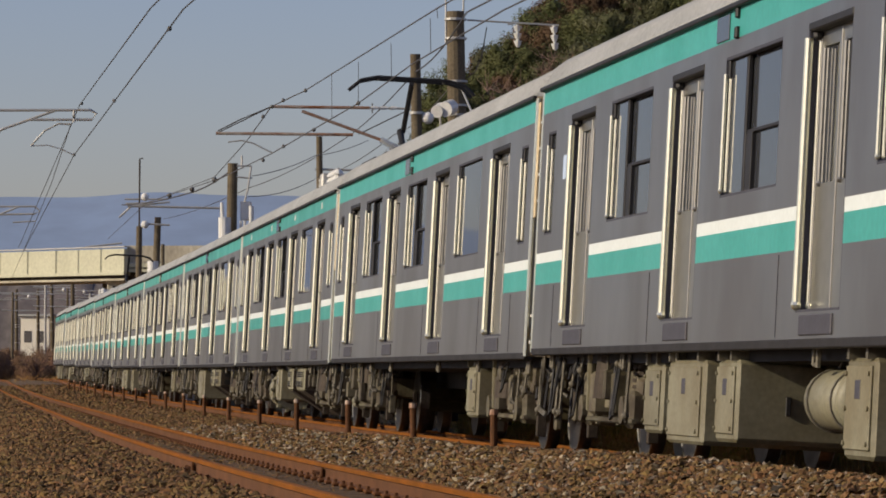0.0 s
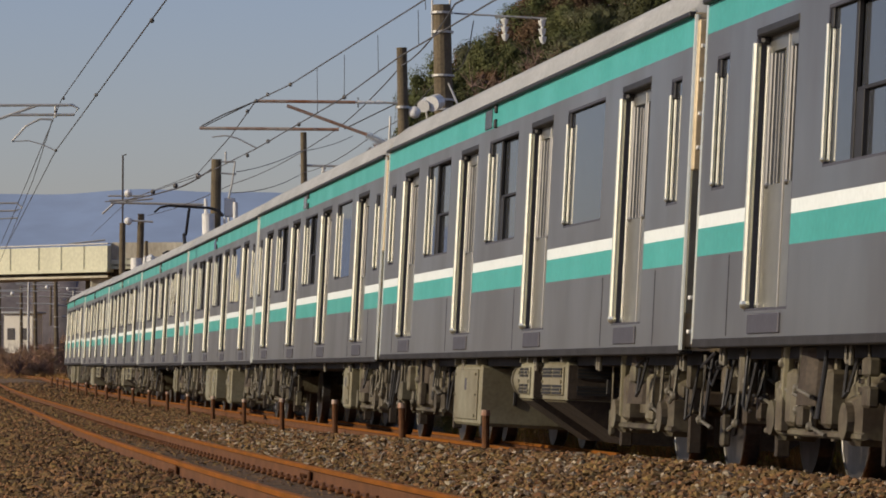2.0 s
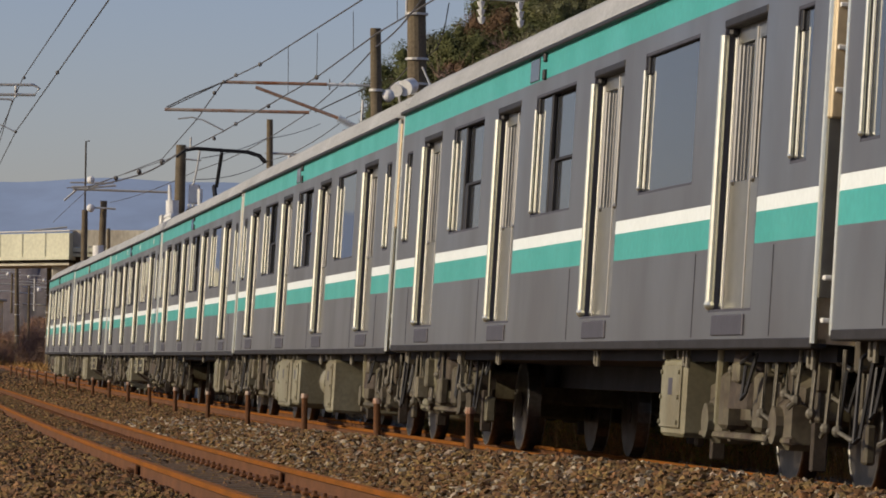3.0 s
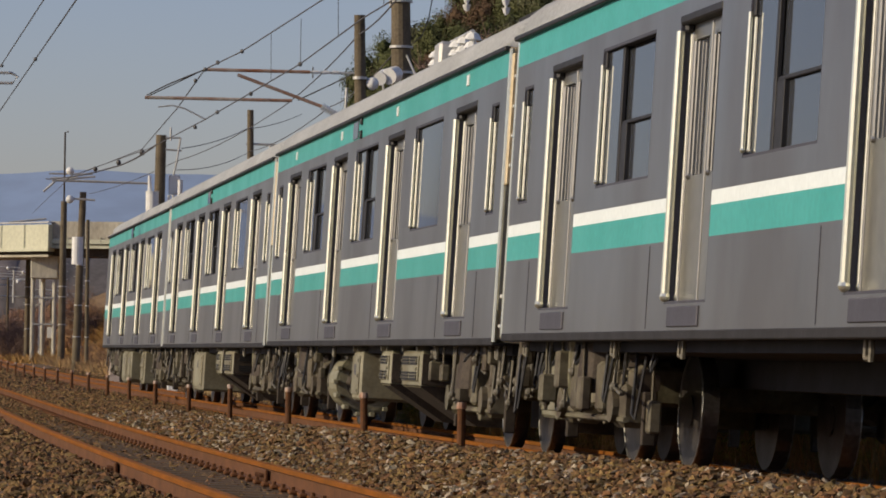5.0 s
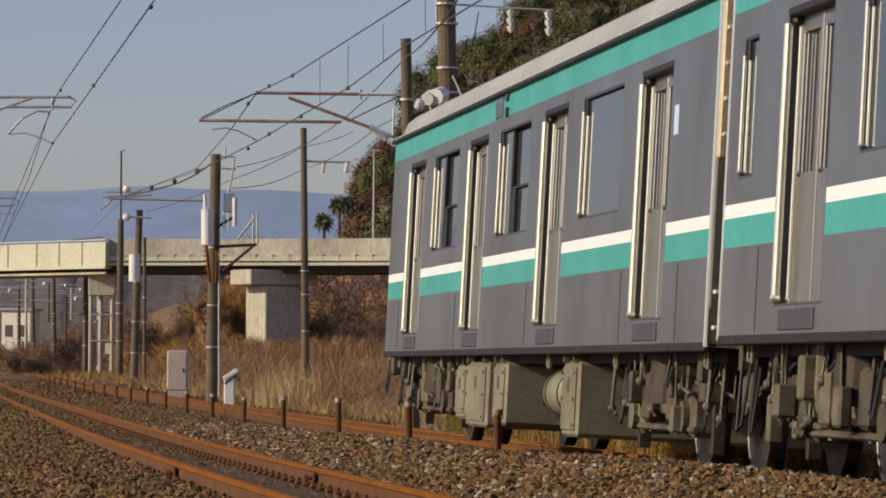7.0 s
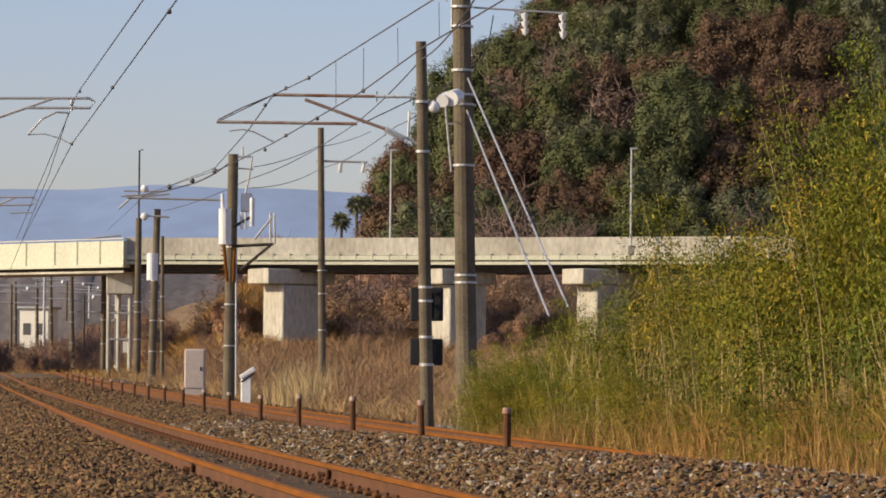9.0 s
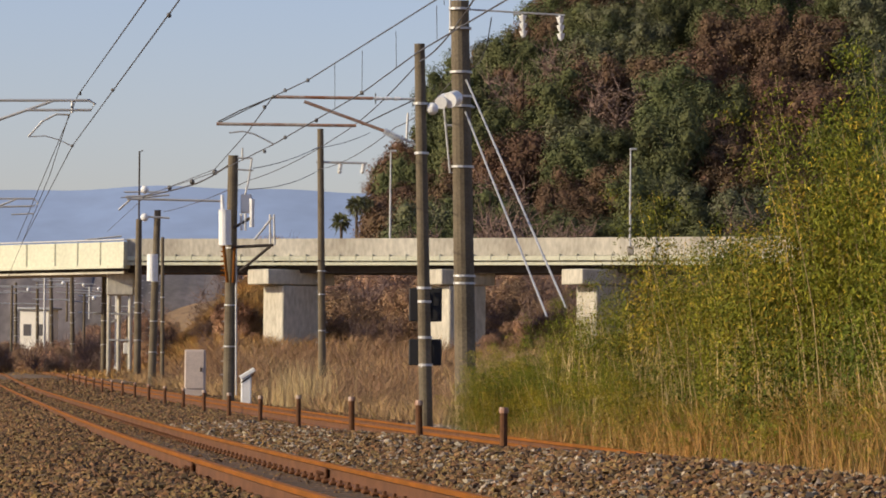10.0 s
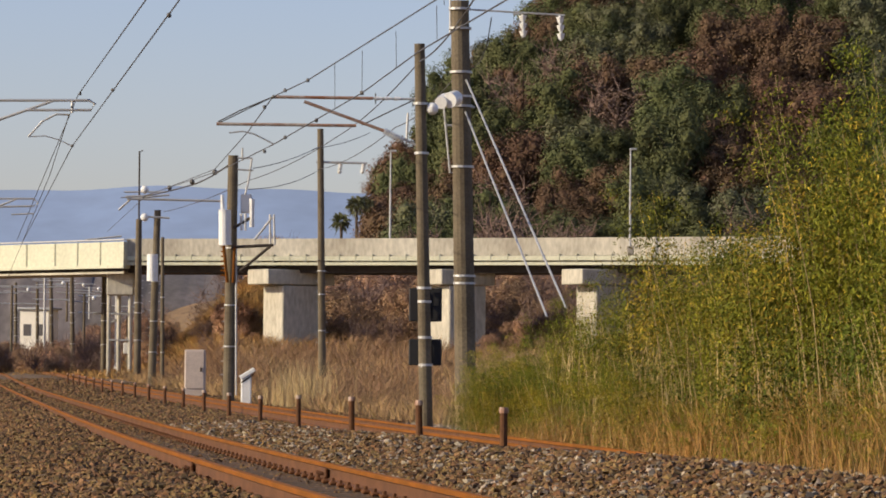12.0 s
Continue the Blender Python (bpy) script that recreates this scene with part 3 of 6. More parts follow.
                box(bm, c + 0.10, c + 0.3, yd - 0.025, yd + 0.025, z0, z0 + 0.44, 0.003)
            box(bm, x1 - 0.09, x1, yy - 0.01, yy + 0.02, z1 - 0.15, z1, 0.005)
            # dark strip along the top gives the shade under the window head
            box(bm, x0, x1, min(yy + 0.026 * sgn, yd), max(yy + 0.026 * sgn, yd), z1 - 0.025, z1)
            part("mullion", bm, DARK, fr, "black rubber glazing bar with a dark strip for head shade")
            panes = [(x0, c + 0.30, yd - 0.012 * sgn), (c + 0.37, x1, yy - 0.006 * sgn)] if kind == "double" else [(x0, x1, yy - 0.006 * sgn)]
            for xa, xb, yp in panes:
                bm = bmesh.new()
                box(bm, xa, xb, yp - 0.004, yp + 0.004, z0, z1)
                part("window_pane", bm, GLASS, fr)
    kinds = ["single", "double", "double"]
    for w, k in zip(wins, kinds):
        window(w, k)
    for w in ends:
        window(w, "end")
    # marks on the upper band, drain notch
    for y in (HALF, -HALF):
        bm = bmesh.new()
        box(bm, 0.9, 1.35, y - 0.012, y + 0.012, 3.18, 3.37, 0.004)
        part("destination_display", bm, GLASS, car, "side destination display in the teal band")
        for z in (3.16, 3.31):
            bm = bmesh.new()
            box(bm, 0.55, 0.62, y - 0.02, y + 0.03, z, z + 0.09, 0.01)
            part("hinge_bracket", bm, DARK, car)
    # seams across the panels
    bm = bmesh.new()
    for x in (-8.6, -6.2, -1.2, 3.7, 8.6):
        for y in (HALF + 0.001, -HALF - 0.001):
            box(bm, x - 0.004, x + 0.004, y - 0.003, y + 0.003, 0.98, 1.54)
    tagged(part("panel_seam", bm, GREYPLATE, car), kind="stuff")
    # ends: step irons, corner rails, gangway
    for x, sg in ((-L, -1), (L, 1)):
        if cab and sg > 0:
            bm = bmesh.new()
            box(bm, L, L + 0.12, -1.32, 1.32, BODY0 + 0.02, 3.35, 0.05)
            box(bm, L + 0.10, L + 0.16, -1.2, 1.2, 2.0, 3.05, 0.02)
            part("cab_front", bm, [STEEL], car, "flat cab front with dark windscreen")
            continue
        bm = bmesh.new()
        box(bm, x + sg * 0.02 - 0.01, x + sg * 0.24 + 0.01 * sg, -0.55, 0.55, 1.05, 3.1, 0.03)
        part("gangway", bm, DARK, car, "black gangway bellows")
        bm = bmesh.new()
        for y in (HALF - 0.06, -HALF + 0.06):
            for z in (1.05, 1.3, 2.4, 2.65, 2.9, 3.15):
                box(bm, x - 0.03 + sg * 0.1, x + 0.03 + sg * 0.1, y - 0.02, y + 0.03, z, z + 0.03, 0.006)
        tagged(part("step_iron", bm, CERAMIC, car), kind="stuff")
        for y in (HALF - 0.012, -HALF + 0.012):
            bm = bmesh.new()
            rod(bm, (x + sg * 0.012, y, BODY0), (x + sg * 0.012, y, 3.4), 0.022)
            part("corner_rail", bm, JAMB, car)
            bm = bmesh.new()
            yi = y - 0.16 * (1 if y > 0 else -1)
            box(bm, min(x + sg * 0.02, x + sg * 0.11), max(x + sg * 0.02, x + sg * 0.11), min(y, yi), max(y, yi), 2.25, 3.36, 0.01)
            part("corner_post", bm, TAN, car, "tan corner post with step irons")
        bm = bmesh.new()
        box(bm, x + sg * 0.01 - 0.03, x + sg * 0.01 + 0.03, HALF - 0.30, HALF - 0.03, 1.2, 2.25)
        part("end_door_panel", bm, DOORSTEEL, car)
    # bogies
    def bogie(cx):
        bm = bmesh.new()
        box(bm, cx - 0.3, cx + 0.3, -1.0, 1.0, 0.45, 0.75, 0.03)
        fr = part("bogie_frame", bm, BOGIE, car, "dusty beige bogie frame")
        for sg in (1, -1):
            y = 1.0 * sg
            bm = bmesh.new()
            pts = [(-1.45, 0.62), (-1.0, 0.66), (-0.5, 0.5), (0.5, 0.5), (1.0, 0.66), (1.45, 0.62)]
            for (xa, za), (xb, zb) in zip(pts[:-1], pts[1:]):
                rod(bm, (cx + xa, y, za), (cx + xb, y, zb), 0.10, seg=6)
            part("side_frame", bm, BOGIE, fr)
            for wx in (-1.05, 1.05):
                bm = bmesh.new()
                rod(bm, (cx + wx, sg * 0.47, 0.43), (cx + wx, sg * 0.59, 0.43), 0.43, seg=28)
                rod(bm, (cx + wx, sg * 0.455, 0.43), (cx + wx, sg * 0.605, 0.43), 0.12, seg=12)
                part("wheel", bm, WHEEL, fr)
                bm = bmesh.new()
                ring = [(cx + wx + 0.424 * math.cos(k * 0.2618), sg * 0.592, 0.43 + 0.424 * math.sin(k * 0.2618)) for k in range(25)]
                loft(bm, ring, 0.009, 5)
                part("tyre", bm, DOORSTEEL, fr, "bright worn wheel rim")
                bm = bmesh.new()
                box(bm, cx + wx - 0.16, cx + wx + 0.16, y - 0.13, y + 0.15, 0.28, 0.60, 0.04)
                rod(bm, (cx + wx, y + 0.12 * sg, 0.43), (cx + wx, y + 0.2 * sg, 0.43), 0.12, seg=12)
                part("axle_box", bm, BOGIE, fr)
                bm = bmesh.new()
                rod(bm, (cx + wx, y, 0.60), (cx + wx, y, 0.84), 0.07, seg=10)
                for k in range(4):
                    rod(bm, (cx + wx, y, 0.62 + k * 0.055), (cx + wx, y, 0.65 + k * 0.055), 0.11, seg=10)
                part("spring", bm, DUSTSHADE, fr)
                bm = bmesh.new()
                gx = cx + (1.52 if wx > 0 else -1.52)
                box(bm, gx - 0.03, gx + 0.03, y - 0.05, y + 0.05, 0.16, 0.55, 0.01)
                part("guard_plate", bm, DUSTSHADE, fr)
                bm = bmesh.new()
                bx = cx + wx * 0.5
                box(bm, bx - 0.1, bx + 0.1, y + 0.02 * sg, y + 0.2 * sg, 0.38, 0.76, 0.03)
                rod(bm, (bx, y + 0.12 * sg, 0.3), (bx, y + 0.12 * sg, 0.92), 0.025, seg=6)
                part("brake_cylinder", bm, BOGIE, fr)
            bm = bmesh.new()
            rod(bm, (cx - 0.1, y * 1.06, 0.52), (cx - 0.1, y * 1.06, 0.9), 0.23, 0.20, 14)
            part("air_spring", bm, DUSTSHADE, fr)
            bm = bmesh.new()
            rod(bm, (cx - 1.4, y * 1.14, 0.34), (cx + 1.4, y * 1.14, 0.34), 0.025, seg=6)
            part("brake_rod", bm, BOGIE, fr)
            bm = bmesh.new()
            rod(bm, (cx + 0.75, y * 1.16, 0.42), (cx + 0.55, y * 1.2, 0.92), 0.04, seg=8)
            part("damper", bm, BEIGE, fr)
    rng = np.random.default_rng(len(kit) * 7 + int(cab) * 3 + int(panto))

    def clutter(cx):
        """Hoses, valves, brackets and pipe ends that crowd round a bogie."""
        for mat, n, word in ((BOGIE, 5, "valve_box"), (DULLPIPE, 8, "pipe_fitting"), (DARK, 6, "air_hose")):
            bm = bmesh.new()
            for i in range(n):
                x = cx + rng.uniform(-2.0, 2.0)
                y = rng.uniform(0.95, 1.26)
                z = rng.uniform(0.35, 0.85)
                if word == "valve_box":
                    w, d2, hh = rng.uniform(0.03, 0.10), rng.uniform(0.04, 0.1), rng.uniform(0.05, 0.16)
                    box(bm, x - w, x + w, y - d2, y + d2 * 0.5, z - hh, z + hh, 0.015)
                    rod(bm, (x, y, z + hh), (x + 0.03, y, 0.9), 0.012, seg=5)
                elif word == "pipe_fitting":
                    loft(bm, [(x, y, 0.9), (x, y + 0.02, z), (x + rng.uniform(-0.4, 0.4), y, z - 0.05)], 0.016, 6)
                    ball(bm, (x, y + 0.02, z), 0.035, 8)
                else:
                    e = x + rng.uniform(-0.5, 0.5)
                    loft(bm, [(x, y, 0.88), (x * 0.7 + e * 0.3, y + 0.04, z), (e * 0.7 + x * 0.3, y + 0.04, z - 0.04), (e, y, 0.8)], 0.013, 6)
            tagged(part(word, bm, mat, car), kind="stuff")
    for cx in (-6.9, 6.9):
        bogie(cx)
        clutter(cx)
    for cx in (-9.3, 9.3):
        clutter(cx)

    # underfloor equipment
    def case(x0, x1, z0, z1, y1=1.28, vents=False, mat=BEIGE, end=BEIGE):
        bm = bmesh.new()
        box(bm, x0, x1, -y1, y1, z0, z1, 0.025)
        b = part("equipment_case", bm, mat, car)
        for sgn in (1, -1):
            bm = bmesh.new()
            w = (x1 - x0)
            box(bm, x0 + 0.05 * w, x1 - 0.05 * w, min(sgn * y1, sgn * (y1 + 0.018)), max(sgn * y1, sgn * (y1 + 0.018)), z0 + 0.06, z1 - 0.05, 0.006)
            for bx in (x0 + 0.09 * w, x1 - 0.09 * w):
                for bz in (z0 + 0.1, (z0 + z1) / 2, z1 - 0.1):
                    rod(bm, (bx, sgn * (y1 + 0.015), bz), (bx, sgn * (y1 + 0.032), bz), 0.016, seg=6)
            part("side_cover", bm, mat, b)
            for x in (x0 + 0.12, x1 - 0.12):
                bm = bmesh.new()
                box(bm, x - 0.03, x + 0.03, min(sgn * 0.9, sgn * (y1 + 0.03)), max(sgn * 0.9, sgn * (y1 + 0.03)), z1 - 0.01, 0.94)
                part("hanger", bm, DULLPIPE, b)
            if vents:
                continue
            bm = bmesh.new()
            box(bm, (x0 + x1) / 2 - 0.07, (x0 + x1) / 2 + 0.07, min(sgn * y1, sgn * (y1 + 0.022)), max(sgn * y1, sgn * (y1 + 0.022)), z1 - 0.26, z1 - 0.14, 0.003)
            part("rating_plate", bm, GREYPLATE, b)
        bm = bmesh.new()
        box(bm, x0 - 0.018, x0 + 0.001, 0.2, y1 - 0.02, z0 + 0.03, z1 - 0.03, 0.004)
        part("end_cover", bm, end, b)
        bm = bmesh.new()
        box(bm, x0 - 0.04, x0 - 0.02, 0.90, 0.94, (z0 + z1) / 2 - 0.09, (z0 + z1) / 2 + 0.05, 0.005)
        part("latch", bm, DARK, b)
        if vents:
            bm = bmesh.new()
            for k in range(8):
                if k in (3, 4):
                    continue
                z = z0 + 0.07 + k * (z1 - z0 - 0.12) / 8
                box(bm, x0 - 0.03, x0 - 0.012, 0.62, y1 - 0.1, z, z + 0.022)
                for sgn in (1, -1):
                    for xa, xb in ((x0 + 0.1, (x0 + x1) / 2 - 0.04), ((x0 + x1) / 2 + 0.04, x1 - 0.1)):
                        box(bm, xa, xb, sgn * (y1 + 0.02) - 0.006, sgn * (y1 + 0.02) + 0.006, z, z + 0.022)
            tagged(part("louvre", bm, BLACK, b), kind="stuff")
        return b

    def hopper(x0, x1):
        """A ventilated case with a sloping lower half."""
        # end cover coloured dark for the shade on that face
        case(x0, x1, 0.50, 0.86, 1.3, True, end=DUSTSHADE)
        bm = bmesh.new()
        for sgn in (1, -1):
            q = [(x0, sgn * 1.3, 0.52), (x1, sgn * 1.3, 0.52), (x1, sgn * 0.7, 0.16), (x0 + 0.1, sgn * 0.7, 0.16),
                 (x0, sgn * 0.3, 0.52), (x1, sgn * 0.3, 0.52), (x1, sgn * 0.3, 0.16), (x0 + 0.1, sgn * 0.3, 0.16)]
            v = [bm.verts.new(c) for c in q]
            for f in ((0, 1, 2, 3), (0, 3, 7, 4), (1, 5, 6, 2), (3, 2, 6, 7), (4, 7, 6, 5), (0, 4, 5, 1)):
                bm.faces.new([v[i] for i in f])
        bmesh.ops.recalc_face_normals(bm, faces=bm.faces)
        part("duct_hopper", bm, DUSTSHADE, car)

    def tank(x0, x1, r=0.26, z=0.58):
        for sgn in (1, -1):
            bm = bmesh.new()
            rod(bm, (x0 + 0.08, sgn * 1.03, z), (x1 - 0.08, sgn * 1.03, z), r, seg=20)
            ball(bm, (x0 + 0.08, sgn * 1.03, z), r, 20, (0.45, 1, 1))
            ball(bm, (x1 - 0.08, sgn * 1.03, z), r, 20, (0.45, 1, 1))
            b = part("air_tank", bm, BEIGE, car, "cream rounded air reservoir", True)
            for x in (x0 + 0.2, x1 - 0.2):
                bm = bmesh.new()
                rod(bm, (x - 0.015, sgn * 1.03, z), (x + 0.015, sgn * 1.03, z), r + 0.012, seg=20)
                rod(bm, (x, sgn * 1.03, z + r), (x, sgn * 0.95, 0.94), 0.02, seg=6)
                part("tank_strap", bm, DULLPIPE, b)

    def drum(x, r=0.36):
        """A ribbed motor-generator drum."""
        bm = bmesh.new()
        rod(bm, (x - 0.5, 0.78, 0.5), (x + 0.7, 0.78, 0.5), r * 0.92, seg=24)
        b = part("motor_drum", bm, BEIGE, car, "ribbed beige generator drum")
        bm = bmesh.new()
        rod(bm, (x - 0.49, 0.78, 0.5), (x - 0.40, 0.78, 0.5), r, seg=24)
        part("end_flange", bm, BEIGE, b)
        bm = bmesh.new()
        for k in range(14):
            a = k * math.pi / 7
            cy, cz = 0.78 + r * 1.02 * math.cos(a), 0.5 + r * 1.02 * math.sin(a)
            box(bm, x - 0.56, x - 0.30, cy - 0.03, cy + 0.03, cz - 0.025, cz + 0.025, 0.006)
        tagged(part("cooling_rib", bm, BEIGE, b, "short ribs round the drum's rim"), kind="stuff")
        bm = bmesh.new()
        rod(bm, (x - 0.54, 0.78, 0.5), (x - 0.49, 0.78, 0.5), r * 0.55, r * 0.7, 16)
        part("end_bell", bm, DUSTSHADE, b)

    if kit.startswith("tank"):
        case(4.0, 4.7, 0.26, 0.82, 1.2)
        case(1.75, 3.15, 0.2, 0.84, 1.3)
        case(0.5, 1.2, 0.24, 0.84, 1.3)
        tank(-2.5, -1.4, 0.21, 0.57)
        case(-3.75, -3.0, 0.2, 0.84, 1.3)
    elif kit == "light":
        case(-5.3, -4.55, 0.30, 0.85, 1.25)
        case(8.35, 9.2, 0.3, 0.8, 1.12)
    elif kit == "vents":
        case(1.7, 3.6, 0.22, 0.84, 1.28)
        tank(-0.9, 0.1, 0.18, 0.70)
        hopper(-1.9, -1.2)
        hopper(-3.9, -2.6)
    else:
        drum(4.3)
        case(0.35, 1.0, 0.32, 0.85, 1.28)
        hopper(-2.3, -1.6)
        hopper(-4.6, -3.3)
    if kit == "tank":
        for y in (HALF, -HALF):
            bm = bmesh.new()
            x = -8.25 if cab else 8.3
            box(bm, x - 0.09, x + 0.09, y - 0.003, y + 0.003, 2.5, 2.72)
            part("notice_sticker", bm, STICKER, car, "pale blue notice sticker beside the door")
    bm = bmesh.new()
    for y in (1.15, -1.15):
        rod(bm, (-9.4, y, 0.90), (9.4, y, 0.90), 0.022, seg=6)
        rod(bm, (-5.4, y - 0.1, 0.86), (5.4, y - 0.1, 0.86), 0.018, seg=6)
        for x in (-9.3, -5.5, -2.0, 3.0, 5.4, 9.2):
            rod(bm, (x, y + 0.12 * (1 if y > 0 else -1), 0.78), (x, y + 0.12 * (1 if y > 0 else -1), 0.93), 0.018, seg=6)
            rod(bm, (x + 0.12, y + 0.12 * (1 if y > 0 else -1), 0.80), (x + 0.12, y + 0.12 * (1 if y > 0 else -1), 0.93), 0.018, seg=6)
            rod(bm, (x, y + 0.12 * (1 if y > 0 else -1), 0.80), (x + 0.12, y + 0.12 * (1 if y > 0 else -1), 0.80), 0.016, seg=6)
    tagged(part("pipe_run", bm, DULLPIPE, car, "pipes and cock handles under the sill"), kind="stuff")
    # black plate and box added to fill the voids under the floor with shade
    bm = bmesh.new()
    box(bm, -9.6, 9.6, -1.2, 1.2, 0.83, 0.925)
    part("underfloor_shade_plate", bm, BLACK, car)
    bm = bmesh.new()
    box(bm, -9.6, 9.6, -0.25, 0.25, 0.62, 0.83)
    part("underfloor_shade_box", bm, BLACK, car)
    for x, sg in ((-L, -1), (L, 1)):
        bm = bmesh.new()
        rod(bm, (x - sg * 0.4, 0, 0.84), (x + sg * 0.24, 0, 0.84), 0.09, seg=10)
        box(bm, x + sg * 0.0 - 0.05, x + sg * 0.0 + 0.05, 0.3, 0.9, 0.4, 0.9, 0.02)
        rod(bm, (x, 0.8, 0.9), (x + sg * 0.2, 0.85, 0.55), 0.03, seg=6)
        part("coupler", bm, DUSTSHADE, car)
    # roof equipment
    bm = bmesh.new()
    for x in (-4.6, 4.6):
        box(bm, x - 1.3, x + 1.3, -0.8, 0.8, 3.78, 3.98, 0.09)
        for k in range(6):
            box(bm, x - 1.1 + k * 0.4, x - 0.9 + k * 0.4, -0.6, 0.6, 3.975, 3.995)
    if not panto:
        part("roof_unit", bm, ROOF, car, "low grey air conditioning unit")
    else:
        bm.free()
        px = -6.0
        bm = bmesh.new()
        box(bm, 0.5, 5.5, -0.8, 0.8, 3.78, 3.98, 0.09)
        part("roof_unit", bm, ROOF, car, "low grey air conditioning unit")
        bm = bmesh.new()
        for x in (px - 0.8, px + 0.8):
            for y in (-0.6, 0.6):
                insulator(bm, (x, y, 3.74), (x, y, 4.02), 0.10, 3)
        for k, x in enumerate((-3.6, -3.0, -2.5, -1.6, -1.0)):
            insulator(bm, (x, 0.85, 3.70), (x, 0.85, 4.05), 0.09, 4)
        tagged(part("roof_insulator", bm, CERAMIC, car, "white ribbed roof insulators"), kind="stuff")
        for d in DOORS:
            bm = bmesh.new()
            box(bm, d - 0.06, d + 0.06, HALF - 0.01, HALF + 0.012, 3.235, 3.335, 0.004)
            part("side_lamp", bm, CERAMIC, car, "small white side lamp")
        bm = bmesh.new()
        for y in (-0.6, 0.6):
            rod(bm, (px - 0.9, y, 4.06), (px + 0.9, y, 4.06), 0.035, seg=6)
        for x in (px - 0.9, px + 0.9):
            rod(bm, (x, -0.6, 4.06), (x, 0.6, 4.06), 0.035, seg=6)
        box(bm, px - 0.25, px + 0.25, -0.2, 0.2, 4.06, 4.25, 0.02)
        rod(bm, (px, 0.05, 4.15), (px + 1.0, 0.05, 4.62), 0.05, seg=8)
        rod(bm, (px + 1.0, 0.0, 4.62), (px + 0.1, 0.0, 5.3), 0.04, seg=8)
        for x in (px - 0.12, px + 0.30):
            loft(bm, [(x, -0.95, 5.16), (x, -0.8, 5.30), (x, -0.55, 5.36), (x, 0.55, 5.36), (x, 0.8, 5.30), (x, 0.95, 5.16)], 0.028)
        rod(bm, (px - 0.12, -0.5, 5.35), (px + 0.30, -0.5, 5.35), 0.02)
        rod(bm, (px - 0.12, 0.5, 5.35), (px + 0.30, 0.5, 5.35), 0.02)
        part("pantograph", bm, BLACK, car, "raised single-arm pantograph")
        bm = bmesh.new()
        loft(bm, [(-3.6, 0.85, 4.06), (-1.0, 0.85, 4.06), (-0.2, 0.85, 3.75)], 0.02)
        box(bm, -2.3, -1.9, 0.3, 1.0, 3.66, 4.05, 0.03)
        part("roof_cable", bm, GALV, car)
    return car


SPEED, CAR_START = 24.17, -0.15
CARS = []


def car_pose(s):
    """Pose of a car whose middle is s metres along the far track, riding on both its bogies."""
    a, b = spot(s - 6.9, 0, 0), spot(s + 6.9, 0, 0)
    c = (a + b) / 2
    ang = math.degrees(math.atan2(b[1] - a[1], b[0] - a[0]))
    return pose(c[0], c[1], c[2], math.degrees(CANT), 0, ang)


def build_train():
    plan = [("tank", 0, 0), ("light", 0, 0), ("drum", 0, 1), ("vents", 0, 0), ("light", 0, 0), ("tanks", 0, 0), ("light", 0, 0), ("drum", 0, 1), ("vents", 0, 0), ("tank", 1, 0)]
    built = {}
    for i, (kit, cab, panto) in enumerate(plan):
        key = (kit, cab, panto)
        if key in built:
            car = copy_thing(built[key], Matrix.Identity(4))
        else:
            car = built[key] = build_car(bool(cab), kit, bool(panto))
        words = "stainless commuter train car with teal and white bands"
        if panto:
            words = "stainless commuter train car with a raised pantograph"
        if cab:
            words = "last stainless commuter train car with a cab end"
        tagged(car, words, "train car", "cars of the train")
        CARS.append((car, CAR_START + 20 * (i - 1) + 10))


def run(t):
    """Metres that the train has gone by t: nearly even, a little slower at first."""
    return SPEED * t - np.interp(t, [0, 0.5, 1.0, 1.5, 2.0, 2.5, 4.5, 5.0, 5.5, 6.0, 7.0], [-0.68, -0.66, -0.72, -0.62, -0.42, 0.18, 0.52, 0.46, 0.52, 0.52, 0.5])


def motions():
    for car, start in CARS:
        walk(car, [(k * 0.5, car_pose(start - run(k * 0.5))) for k in range(25)])


build_train()

# ---- poles, wires, bridge and lineside things ----


def cylinder_between(name, a, b, r, r2, mat, parent, label="", seg=14):
    bm = bmesh.new()
    rod(bm, a, b, r, r2, seg)
    return part(name, bm, mat, parent, label, False)


def band(bm, c, r, h=0.05):
    rod(bm, (c[0], c[1], c[2] - h / 2), (c[0], c[1], c[2] + h / 2), r, seg=14)


def concrete_pole(base, top, r, r2, label, bands=(), ladder=0):
    """A spun concrete mast: base and top in the world, steel bands at the given heights."""
    p = thing("utility_pole", pose(*base), label, "utility pole", "lineside poles")
    t = Vector(top) - Vector(base)
    cylinder_between("mast", (0, 0, -0.4), t, r, r2, CONC, p, "weathered round concrete mast")
    if bands:
        for h in bands:
            bm = bmesh.new()
            band(bm, t * (h / t.z), r * 1.04 + 0.004, 0.045)
            part("steel_band", bm, GALV, p)
    if ladder:
        bm = bmesh.new()
        for k in range(ladder):
            z = 1.0 + k * 0.42
            c = t * (z / t.z)
            box(bm, c.x - r - 0.08, c.x + r + 0.08, c.y - 0.012, c.y + 0.012, z, z + 0.024)
        tagged(part("step_bolt", bm, GALV, p), kind="stuff")
    return p, t


def local(p, w):
    return Vector(w) - p.matrix_basis.translation


def pipes(parent, name, mat, runs, r, label=""):
    for run in runs:
        bm = bmesh.new()
        loft(bm, [local(parent, w) for w in run], r, 8)
        part(name, bm, mat, parent, label)


